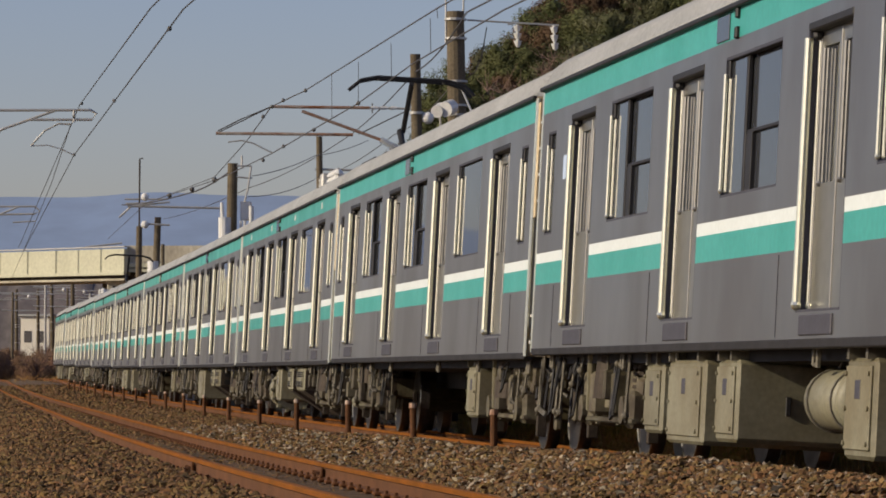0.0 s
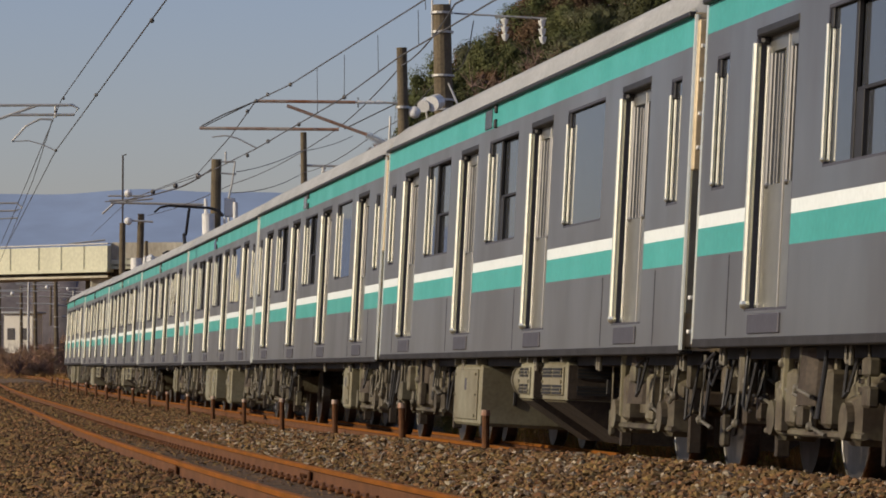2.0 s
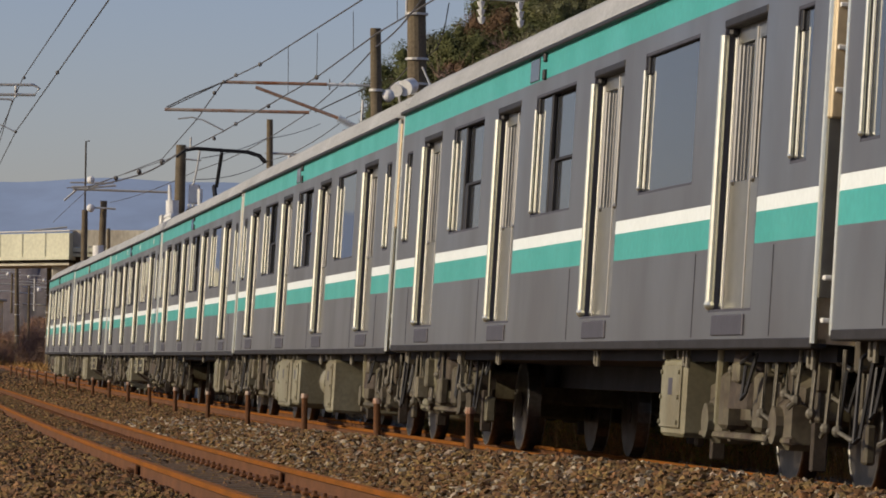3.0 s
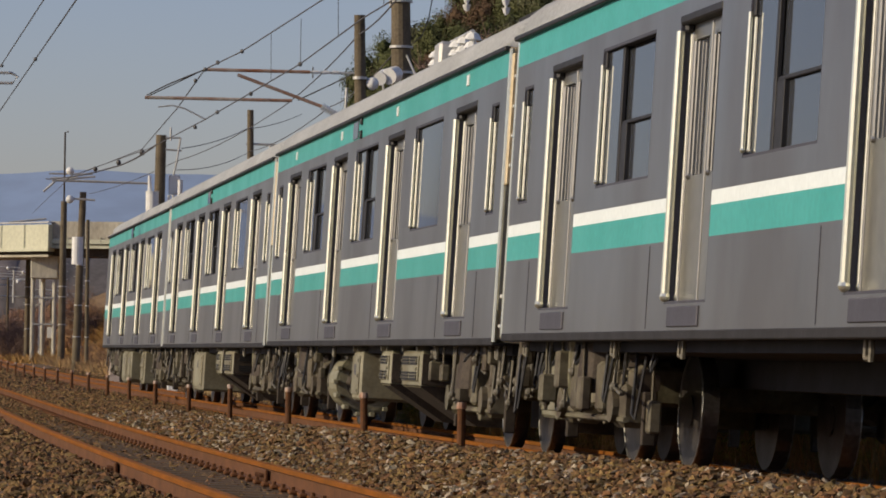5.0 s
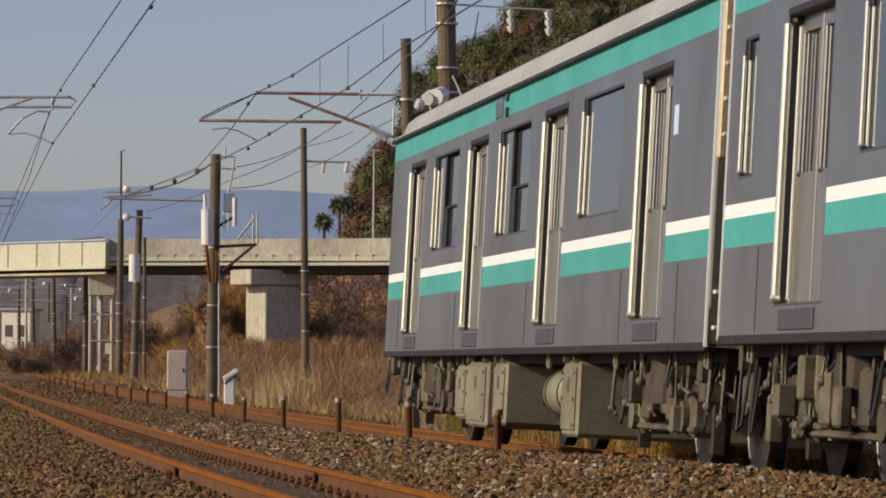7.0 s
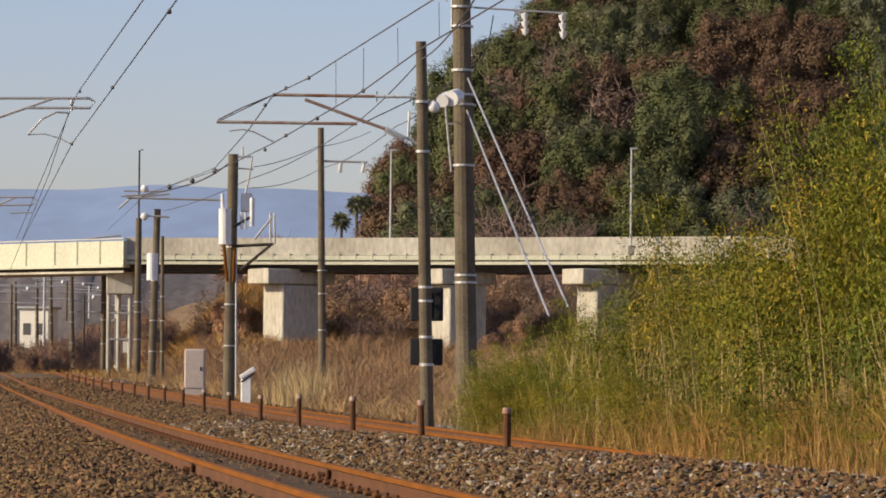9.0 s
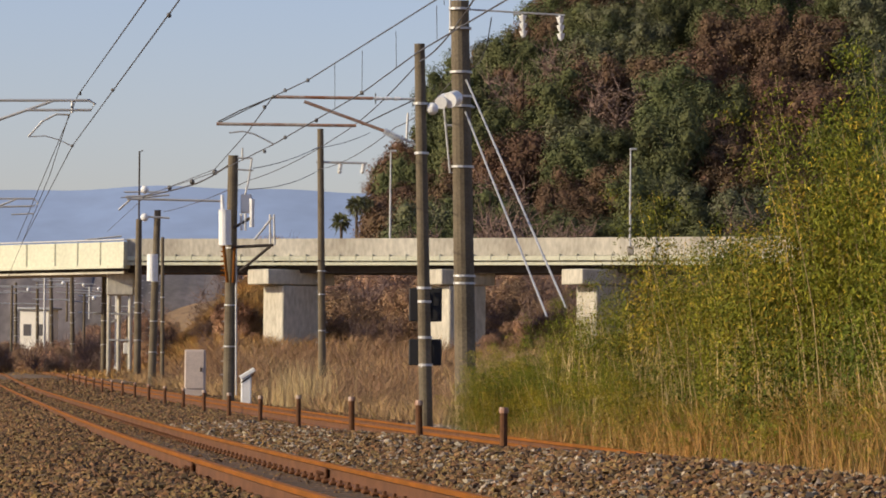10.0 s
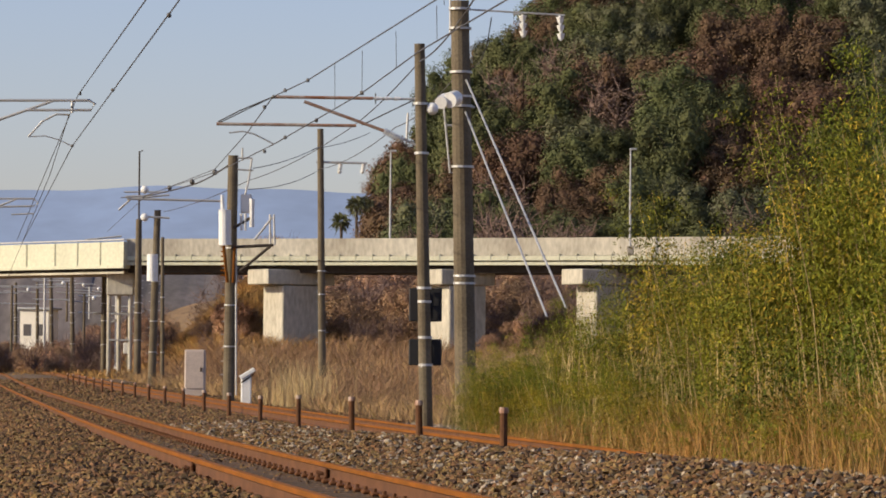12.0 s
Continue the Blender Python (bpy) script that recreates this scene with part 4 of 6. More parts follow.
# the mast with the cantilever of the far track, and two signals seen from behind
pole, tilt = concrete_pole((-0.27, 75.06, -0.16), (-0.46, 74.86, 6.73), 0.125, 0.095, "weathered concrete mast carrying a catenary arm and signals", (5.8, 4.9, 2.2, 1.55, 1.05, 2.45))
pipes(pole, "cantilever", RUSTPIPE, [[(-4.14, 74.90, 5.24), (-1.60, 74.90, 5.23)], [(-3.12, 74.89, 5.74), (-1.30, 74.89, 5.73)], [(-2.55, 74.89, 5.66), (-1.09, 74.91, 5.14)]], 0.03, "rust-stained steel cantilever arm")
pipes(pole, "stay_tube", GALV, [[(-1.30, 74.89, 5.73), (-0.53, 74.89, 5.72)], [(-0.66, 74.90, 5.47), (-0.68, 74.91, 4.96)], [(-0.88, 74.91, 5.06), (-0.49, 74.91, 4.88)]], 0.022)
pipes(pole, "steady_arm", GALV, [[(-3.91, 74.91, 5.08), (-3.66, 74.91, 5.11), (-3.45, 74.91, 5.06), (-3.09, 74.91, 4.88)]], 0.014, "curved steady arm")
pipes(pole, "brace_wire", WIRE, [[(-4.11, 74.90, 5.28), (-3.71, 74.90, 5.49), (-3.12, 74.89, 5.74)], [(-1.50, 74.90, 5.24), (-0.53, 74.89, 5.72)], [(-1.25, 74.89, 5.82), (-1.25, 74.89, 5.63)]], 0.012)
bm = bmesh.new()
insulator(bm, local(pole, (-1.09, 74.91, 5.14)), local(pole, (-0.74, 74.91, 4.96)), 0.075, 8)
tagged(part("insulator", bm, CERAMIC, pole, "white ribbed insulator"), kind="stuff")
bm = bmesh.new()
insulator(bm, local(pole, (-1.28, 74.89, 5.73)), local(pole, (-0.76, 74.89, 5.73)), 0.04, 3)
tagged(part("insulator", bm, CERAMIC, pole, "white ribbed insulator"), kind="stuff")
bm = bmesh.new()
ball(bm, local(pole, (-0.22, 74.89, 5.55)), 0.115, 12)
tagged(part("insulator", bm, CERAMIC, pole, "white ribbed insulator"), kind="stuff")

for z0, z1 in ((1.72, 2.33), (0.92, 1.40)):
    bm = bmesh.new()
    box(bm, -0.30, 0.30, 0.12, 0.17, z0 + 0.12, z1 + 0.12, 0.02)
    box(bm, -0.1, 0.1, 0.1, 0.3, z0 + 0.18, z1 + 0.06, 0.03)
    s = part("signal_head", bm, BLACK, pole, "black signal backboard seen from behind")
    s.location = (-0.04, 0, 0.0)
bm = bmesh.new()
box(bm, -0.11, -0.05, -0.14, -0.12, 1.0, 1.16, 0.01)
part("small_plate", bm, CERAMIC, pole)

# the thick anchor mast with guys, insulators and a weight frame
pole, tilt = concrete_pole((0.51, 85.06, 0.14), (0.30, 84.82, 8.41), 0.225, 0.185, "thick stained concrete anchor mast with guy wires", (8.1, 7.7, 6.8, 6.3, 6.1, 4.85, 2.6, 2.45))
pipes(pole, "guy_wire", GALV, [[(0.43, 84.86, 6.82), (2.13, 71.00, 1.89)], [(0.42, 84.88, 6.16), (1.80, 71.00, 1.74)]], 0.02, "pale sheathed guy wire")
pipes(pole, "cross_arm", GALV, [[(0.55, 84.82, 8.23), (2.47, 84.82, 8.13)], [(1.60, 84.82, 8.18), (1.40, 84.82, 8.14)]], 0.02)
pipes(pole, "finial_rod", GALV, [[(0.10, 84.79, 9.13), (0.11, 84.84, 7.73)], [(0.48, 84.79, 9.13), (0.47, 84.82, 8.31)]], 0.02)
pipes(pole, "weight_frame", GALV, [[(-0.03, 84.87, 6.45), (0.13, 84.92, 4.86), (0.58, 84.92, 4.90)], [(0.05, 84.89, 5.84), (0.26, 84.89, 5.84)], [(0.25, 84.88, 6.22), (0.63, 84.88, 6.22)]], 0.024, "white steel bracket frame")
pipes(pole, "jumper_cable", WIRE, [[(0.50, 84.86, 6.97), (0.73, 84.85, 7.15), (0.87, 84.84, 7.50), (0.96, 84.82, 8.08)]], 0.012)
bm = bmesh.new()
insulator(bm, local(pole, (1.60, 84.82, 8.14)), local(pole, (1.62, 84.84, 7.67)), 0.085, 3)
part("insulator", bm, CERAMIC, pole, "white hanging insulator string")
bm = bmesh.new()
insulator(bm, local(pole, (2.37, 84.82, 8.12)), local(pole, (2.40, 84.84, 7.61)), 0.085, 3)
part("insulator", bm, CERAMIC, pole, "white hanging insulator string")
bm = bmesh.new()
rod(bm, local(pole, (-0.07, 83.88, 6.24)), local(pole, (0.02, 84.18, 6.33)), 0.13, 0.13, 16)
rod(bm, local(pole, (0.10, 83.88, 6.29)), local(pole, (0.23, 84.17, 6.36)), 0.16, 0.16, 16)
part("tension_pulley", bm, CERAMIC, pole, "white tensioning pulley")

# the transformer mast
pole, tilt = concrete_pole((-6.73, 130.09, -0.43), (-6.64, 129.86, 7.49), 0.19, 0.16, "concrete mast with transformer tanks and rusty brackets", (1.9, 3.2, 5.0), 9)
bm = bmesh.new()
rod(bm, local(pole, (-6.85, 129.44, 4.65)), local(pole, (-6.86, 129.41, 5.75)), 0.20, seg=14)
rod(bm, local(pole, (-6.93, 129.41, 5.74)), local(pole, (-6.95, 129.40, 6.22)), 0.07, 0.05, 10)
part("transformer", bm, CERAMIC, pole, "white cylindrical transformer")
bm = bmesh.new()
a = local(pole, (-6.22, 129.41, 5.93))
box(bm, a.x - 0.17, a.x + 0.17, -0.2, 0.2, a.z - 0.25, a.z + 0.35, 0.03)
rod(bm, local(pole, (-6.35, 129.41, 5.64)), local(pole, (-6.34, 129.43, 5.11)), 0.045, seg=8)
rod(bm, local(pole, (-6.22, 129.41, 5.64)), local(pole, (-6.22, 129.43, 5.11)), 0.045, seg=8)
rod(bm, local(pole, (-6.01, 129.40, 6.11)), local(pole, (-6.01, 129.43, 5.22)), 0.08, seg=10)
part("switch_box", bm, CERAMIC, pole, "white switch box with bushings")
bm = bmesh.new()
for k in range(7):
    z0 = local(pole, (-6.82, 129.44, 4.63)).z - 0.15 * k
    box(bm, -0.28, 0.1, -0.18, -0.14, z0 - 0.05, z0, 0.01)
rod(bm, local(pole, (-6.89, 129.44, 4.63)), local(pole, (-6.78, 129.68, 3.48)), 0.05, seg=6)
rod(bm, local(pole, (-6.55, 129.44, 4.63)), local(pole, (-6.60, 129.68, 3.48)), 0.05, seg=6)
part("rusty_bracket", bm, RUST, pole, "rust-red bracket under the transformer")
pipes(pole, "platform", DUSTSHADE, [[(-6.64, 129.45, 4.58), (-5.33, 129.44, 4.66)], [(-6.37, 129.47, 3.83), (-5.43, 129.44, 4.62)], [(-6.59, 129.43, 5.18), (-6.03, 129.42, 5.52)]], 0.05, "dark steel platform")
pipes(pole, "platform_rail", GALV, [[(-5.43, 129.44, 4.66), (-5.44, 129.42, 5.62)], [(-5.29, 129.44, 4.66), (-5.32, 129.42, 5.62)], [(-5.93, 129.44, 4.81), (-5.37, 129.42, 5.53)]], 0.035)
pipes(pole, "top_fitting", GALV, [[(-6.34, 129.65, 7.72), (-6.34, 129.67, 7.31)], [(-6.50, 129.66, 7.40), (-6.04, 129.66, 7.40)], [(-6.04, 129.66, 7.40), (-6.14, 129.68, 6.69), (-6.24, 129.70, 6.24)], [(-6.50, 129.67, 7.04), (-6.00, 129.68, 7.01)]], 0.03)
pipes(pole, "conduit", GALV, [[(-6.51, 129.64, 4.64), (-6.47, 129.78, -0.07)]], 0.03, "pale conduit down the mast")

# plain masts further off
for base, top, r, words in (
        ((-4.94, 170.07, 0.85), (-5.10, 169.79, 10.67), 0.16, "slim dark concrete pole behind the track"),
        ((-14.09, 200.11, 0.01), (-13.86, 199.86, 8.40), 0.20, "concrete catenary mast with a white transformer"),
        ((-13.70, 202.11, 0.01), (-13.74, 201.90, 7.15), 0.10, "slim concrete pole beside a mast"),
        ((-16.85, 228.10, 0.76), (-16.83, 227.86, 8.95), 0.21, "concrete mast with a tall rod"),
        ((-21.35, 260.11, 0.66), (-21.35, 259.90, 8.15), 0.18, "concrete pole with white step marks"),
        ((-26.86, 300.12, 0.91), (-27.01, 299.91, 8.31), 0.17, "far concrete lineside pole"),
        ((-31.22, 330.13, 1.13), (-31.37, 329.93, 8.13), 0.17, "far concrete lineside pole"),
        ((-35.34, 360.13, 1.54), (-35.40, 359.94, 8.05), 0.16, "far concrete lineside pole"),
        ((-41.36, 400.13, 2.15), (-41.42, 399.94, 8.83), 0.16, "far concrete lineside pole"),
        ((-20.01, 262.10, 1.11), (-20.04, 262.02, 3.98), 0.06, "slim post with a white plate")):
    pole, tilt = concrete_pole(base, top, r, r * 0.8, words, (1.5, 3.0, tilt.z * 0.5), 10 if r > 0.15 else 0)
    if "slim dark" in words:
        pipes(pole, "cross_arm", GALV, [[(-5.25, 169.83, 9.30), (-3.15, 169.83, 9.27)]], 0.05)
        bm = bmesh.new()
        insulator(bm, local(pole, (-4.25, 169.83, 9.24)), local(pole, (-4.31, 169.84, 8.82)), 0.11, 3)
        part("insulator", bm, CERAMIC, pole)
        bm = bmesh.new()
        insulator(bm, local(pole, (-3.29, 169.83, 9.25)), local(pole, (-3.38, 169.84, 8.83)), 0.11, 3)
        part("insulator", bm, CERAMIC, pole)
    if "white transformer" in words:
        bm = bmesh.new()
        c = local(pole, (-14.05, 199.45, 5.59))
        rod(bm, c - Vector((0, 0, 0.65)), c + Vector((0, 0, 0.65)), 0.27, seg=14)
        part("transformer", bm, CERAMIC, pole, "white cylindrical transformer")
        bm = bmesh.new()
        loft(bm, [local(pole, (-15.31, 199.35, 8.91)), local(pole, (-10.66, 199.35, 8.84))], 0.06)
        part("cross_arm", bm, GALV, pole, "long galvanised cross arm")
        bm = bmesh.new()
        loft(bm, [local(pole, (-15.71, 199.37, 8.36)), local(pole, (-15.11, 199.35, 8.91)), local(pole, (-13.26, 199.34, 9.12))], 0.05)
        part("cross_arm", bm, GALV, pole)
        bm = bmesh.new()
        loft(bm, [local(pole, (-14.29, 199.37, 8.05)), local(pole, (-13.25, 199.38, 8.00))], 0.05)
        part("cross_arm", bm, GALV, pole, "long galvanised cross arm")
        bm = bmesh.new()
        ball(bm, local(pole, (-14.45, 199.38, 8.02)), 0.2, 10)
        part("insulator", bm, CERAMIC, pole)
        bm = bmesh.new()
        ball(bm, local(pole, (-14.46, 199.34, 9.36)), 0.2, 10)
        part("insulator", bm, CERAMIC, pole)
    if "tall rod" in words:
        pipes(pole, "finial_rod", DUSTSHADE, [[(-16.83, 227.86, 8.89), (-16.83, 227.75, 12.70), (-16.64, 227.75, 12.73)]], 0.05)
        pipes(pole, "cross_arm", GALV, [[(-17.65, 227.82, 10.44), (-15.31, 227.82, 10.46)], [(-17.59, 227.82, 10.19), (-16.09, 227.82, 10.27)]], 0.05)
    if words.startswith("far"):
        for k, w in ((0.3, 1.6), (0.8, 1.2)):
            bm = bmesh.new()
            box(bm, tilt.x - w, tilt.x + w, tilt.y - 0.06, tilt.y + 0.06, tilt.z - k - 0.1, tilt.z - k, 0.01)
            part("cross_arm", bm, GALV, pole)
    if "white plate" in words:
        bm = bmesh.new()
        box(bm, -0.25, 0.25, -0.1, -0.06, 0.5, 1.2, 0.02)
        part("plate", bm, CERAMIC, pole)
    if "step marks" in words:
        pipes(pole, "cross_arm", GALV, [[(-24.02, 259.90, 7.98), (-20.03, 259.89, 8.51)], [(-22.60, 259.88, 8.74), (-20.28, 259.87, 9.01)], [(-22.02, 260.01, 4.11), (-19.35, 260.01, 4.24)], [(-21.13, 260.03, 3.41), (-19.88, 260.01, 4.13)]], 0.06)

# cantilevers of the near track, on masts outside the view
for base, top, runs, steady in (
        ((-10.85, 85.07, -0.29), (-10.91, 84.86, 6.93), [[(-10.91, 84.88, 6.26), (-7.32, 84.88, 6.29), (-7.20, 84.88, 6.22), (-7.29, 84.88, 6.09), (-8.58, 84.88, 6.08)], [(-9.85, 84.90, 5.43), (-9.16, 84.89, 5.88), (-8.05, 84.88, 6.28)], [(-7.67, 84.88, 6.29), (-7.67, 84.88, 6.03)]],
         [(-8.57, 84.90, 5.53), (-8.28, 84.89, 5.85), (-7.99, 84.89, 6.00), (-7.74, 84.89, 5.99)]),
        ((-15.62, 125.08, -0.12), (-15.68, 124.87, 7.07), [[(-15.67, 124.91, 5.84), (-12.42, 124.91, 5.87), (-12.28, 124.91, 5.73), (-12.45, 124.91, 5.64), (-15.67, 124.92, 5.56)], [(-14.13, 124.92, 5.37), (-12.93, 124.91, 5.86)]],
         [(-13.10, 124.92, 5.38), (-12.41, 124.92, 5.42)])):
    pole, tilt = concrete_pole(base, top, 0.17, 0.15, "concrete catenary mast beside the near track")
    pipes(pole, "cantilever", GALV, runs, 0.03, "grey tubular cantilever")
    pipes(pole, "steady_arm", GALV, [steady], 0.022)
pipes(pole, "pull_off", GALV, [[(-8.57, 84.90, 5.53), (-8.22, 84.90, 5.55), (-7.93, 84.90, 5.47), (-7.66, 84.90, 5.34)]], 0.012)


def wire(label, pts, r=0.011, sag=0.0, clips=()):
    """A hanging wire through the given places."""
    w = thing("overhead_wire", pose(*pts[0]), label, "wire", "overhead wires")
    bm = bmesh.new()
    run = [Vector((0, 0, 0))]
    for a, b in zip(pts[:-1], pts[1:]):
        a, b = Vector(a) - Vector(pts[0]), Vector(b) - Vector(pts[0])
        n = 8 if sag else 1
        run += [a.lerp(b, i / n) - Vector((0, 0, 4 * sag * (i / n) * (1 - i / n))) for i in range(1, n + 1)]
    loft(bm, run, r, 5)
    part("strand", bm, WIRE, w)
    if clips:
        bm = bmesh.new()
        for c in clips:
            ball(bm, Vector(c) - Vector(pts[0]), r * 3.4, 6, (1, 1.6, 1))
        tagged(part("clamp", bm, WIRE, w), kind="stuff")
    return w


back_c, back_m = side(-120, -4.0, 5.1), side(-120, -4.0, 6.0)
wire("taut contact wire over the near track", [back_c, (-3.01, 47.30, 5.10), (-7.66, 84.90, 5.35), (-14.72, 143.94, 5.05), (-25.44, 239.96, 5.62)], 0.010, 0, [(-3.48, 51.89, 5.25), (-5.47, 67.90, 5.37), (-7.66, 84.90, 5.35)])
wire("messenger wire over the near track", [back_m, (-3.80, 52.88, 5.60), (-7.55, 84.87, 6.40), (-14.47, 139.94, 5.07)], 0.010, 0, [(-7.42, 83.87, 6.36), (-7.67, 84.88, 6.15)])
wire("slack drop wire at the near cantilever", [(-7.74, 84.89, 5.97), (-10.51, 109.90, 5.90), (-14.72, 143.94, 5.05)], 0.010)
back_c, back_m = side(-120, 0.1, 5.1), side(-120, 0.1, 6.0)
wire("taut contact wire over the far track", [back_c, (0.76, 45.90, 4.99), (-0.36, 55.90, 5.12), (-1.28, 63.90, 5.09), (-3.09, 74.91, 4.88), (-5.35, 99.90, 5.61), (-10.79, 149.88, 7.05), (-18.73, 229.88, 8.31)], 0.011, 0, [(-3.35, 76.92, 4.85), (-2.85, 73.91, 4.95), (-2.17, 69.91, 5.02), (-1.28, 63.90, 5.09)])
wire("messenger wire over the far track", [back_m, (-0.03, 51.89, 5.53), (-2.32, 69.89, 5.70), (-3.12, 74.89, 5.74), (-4.11, 74.90, 5.25)], 0.011, 0, [(-2.32, 69.89, 5.70), (-2.84, 73.39, 5.76), (-3.11, 74.89, 5.74)])
wire("messenger wire running on over the far track", [(-3.12, 74.89, 5.74), (-4.27, 89.89, 5.97), (-7.11, 127.88, 6.95), (-14.66, 199.85, 8.99)], 0.012, 0, [(-3.40, 77.89, 5.74)])
wire("feeder wire on the field side", [side(-120, 3.2, 7.6), (0.38, 54.88, 5.75), (-0.46, 74.87, 6.40), (-2.80, 109.87, 7.02), (-6.15, 129.88, 6.70), (-13.56, 199.87, 8.32)], 0.013, 0.12)
wire("power line between the field poles", [(-6.01, 129.87, 7.09), (-4.64, 149.83, 8.81), (-3.05, 169.79, 10.53)], 0.014, 0.1)
wire("power line between the field poles", [(-6.15, 129.89, 6.43), (-5.09, 169.83, 9.00), (-1.41, 119.85, 7.84), (0.36, 84.86, 7.03)], 0.014, 0.2)
wire("feeder wire with marker beads by the masts", [(-6.78, 129.87, 7.19), (-9.98, 159.86, 7.81), (-16.01, 204.84, 9.19)], 0.03, 0.1, [(-7.66, 137.87, 7.33), (-9.15, 149.87, 7.54), (-10.97, 164.86, 7.96)])
for k, (a, b) in enumerate((((-0.02, 51.69, 5.51), (-0.01, 51.69, 5.39)), ((-1.76, 65.89, 5.70), (-1.75, 65.91, 4.97)), ((-1.25, 62.39, 5.63), (-1.25, 62.40, 5.01)), ((-0.69, 57.89, 5.57), (-0.68, 57.90, 5.05)), ((-0.11, 52.89, 5.49), (-0.10, 52.90, 5.05)))):
    wire("thin dropper wire of the catenary", [a, b], 0.005)


# ---- road bridge ----


def girder(name, parent, pts, z0, z1, out, depth, mat, label="", joints=0.0):
    """A long member along pts (x, y), from z0 to z1, proud by out towards the track's near side."""
    verts, faces = [], []
    for (x, y) in pts:
        verts += [(x, y - out, z0), (x, y - out, z1), (x + 0.3, y + depth, z1), (x + 0.3, y + depth, z0)]
    n = len(pts)
    for i in range(n - 1):
        a, b = i * 4, (i + 1) * 4
        for j in range(4):
            faces.append((a + j, b + j, b + (j + 1) % 4, a + (j + 1) % 4))
    faces += [(0, 1, 2, 3), tuple((n - 1) * 4 + j for j in (3, 2, 1, 0))]
    return raw(name, verts, faces, mat, parent, label)


def bridge_line(t):
    """x, y of the deck's near edge, t from 0 (over the tracks) to 1 (into the hill's foot)."""
    return (-19.2 + 45 * t, 250.2 - 12 * t - 7.0 * t * t)


def build_bridge():
    br = thing("road_bridge", None, "curved concrete road bridge on piers over the railway", "bridge", kind="")
    pts = [bridge_line(i / 24) for i in range(25)]
    girder("deck", br, pts, 7.0, 7.3, -0.3, 8.0, BRIDGE)
    girder("parapet", br, pts, 7.5, 8.55, 0.0, 0.25, BRIDGE, "stained concrete parapet")
    girder("far_parapet", br, [(x, y + 8) for x, y in pts], 7.3, 8.5, 0.0, 0.25, BRIDGE)
    girder("edge_beam", br, pts, 7.22, 7.48, 0.12, 0.6, BRIDGEPALE, "pale edge beam")
    girder("girder", br, pts, 6.95, 7.12, 0.05, 0.8, BRIDGEPALE, "pale steel girder")
    # dark brown puts the shade under the deck into the colour
    girder("soffit", br, pts, 6.5, 6.95, -0.9, 6.0, DUSTSHADE, "girders under the deck, coloured dark for their shade")
    bm = bmesh.new()
    for i in range(46):
        x, y = bridge_line(i / 45)
        box(bm, x - 0.03, x + 0.03, y - 0.14, y - 0.02, 7.15, 7.62)
    tagged(part("drain_post", bm, BRIDGEPALE, br), kind="stuff")
    left = [(-19.35, 250.0), (-24, 255.5), (-30, 262.5), (-38, 272), (-60, 298), (-120, 370)]
    left = left[::-1]
    girder("track_span", br, left, 6.95, 8.35, 0.35, 0.4, BRIDGEPALE, "pale painted steel span over the tracks")
    girder("span_rail", br, left, 8.45, 8.52, 0.3, 0.1, GALV)
    girder("span_flange", br, left, 6.75, 6.95, 0.5, 0.9, BRIDGEPALE)
    girder("span_lip", br, left, 6.42, 6.55, 0.1, 7.0, BRIDGE)
    # underside of the span, with its shade in the colour too
    girder("span_deck", br, left, 6.55, 6.9, -0.5, 7.5, DUSTSHADE)
    bm = bmesh.new()
    for (x0, y0), (x1, y1) in zip(left[:-1], left[1:]):
        n = max(1, int(math.hypot(x1 - x0, y1 - y0) / 2.4))
        for k in range(n):
            x, y = x0 + (x1 - x0) * k / n, y0 + (y1 - y0) * k / n
            box(bm, x - 0.05, x + 0.05, y - 0.42, y - 0.3, 6.95, 8.35)
    tagged(part("stiffener", bm, BRIDGEPALE, br), kind="stuff")

    def pier(x, y, turn, w, dpt, z0, ztop, capw, capz=0.95):
        bm = bmesh.new()
        m = pose(x, y, 0, 0, 0, turn)
        box(bm, -w / 2, w / 2, -dpt / 2, dpt / 2, z0, ztop - capz, 0.06)
        bmesh.ops.transform(bm, matrix=m, verts=bm.verts)
        p = part("pier", bm, BRIDGE, br, "pale concrete bridge pier")
        bm = bmesh.new()
        box(bm, -w / 2 - capw, w / 2 + capw, -dpt / 2 - 0.05, dpt / 2 + 0.05, ztop - capz * 0.95, ztop, 0.05)
        bmesh.ops.transform(bm, matrix=m, verts=bm.verts)
        part("pier_cap", bm, BRIDGE, p)
    pier(-9.15, 248.9, 35, 2.6, 2.2, 0.5, 6.7, 1.1)
    pier(0.9, 245.0, 33, 2.6, 2.2, 0.5, 6.7, 0.6)
    pier(9.5, 241.2, 30, 2.6, 2.2, 1.5, 6.7, 1.0)
    bm = bmesh.new()
    box(bm, -20.55, -18.9, 252.0, 254.0, 5.15, 6.7, 0.06)
    bent = part("bent_cap", bm, BRIDGE, br, "stained concrete cap of the bridge bent")
    for x, y in ((-20.4, 252.3), (-19.9, 253.6), (-19.1, 252.3)):
        bm = bmesh.new()
        rod(bm, (x, y, -0.6), (x, y, 5.2), 0.14, seg=10)
        part("bent_post", bm, BRIDGE, bent)
    for z in (2.4, 4.0):
        bm = bmesh.new()
        rod(bm, (-20.4, 252.2, z), (-19.1, 252.2, z), 0.06, seg=6)
        part("brace", bm, GALV, bent)
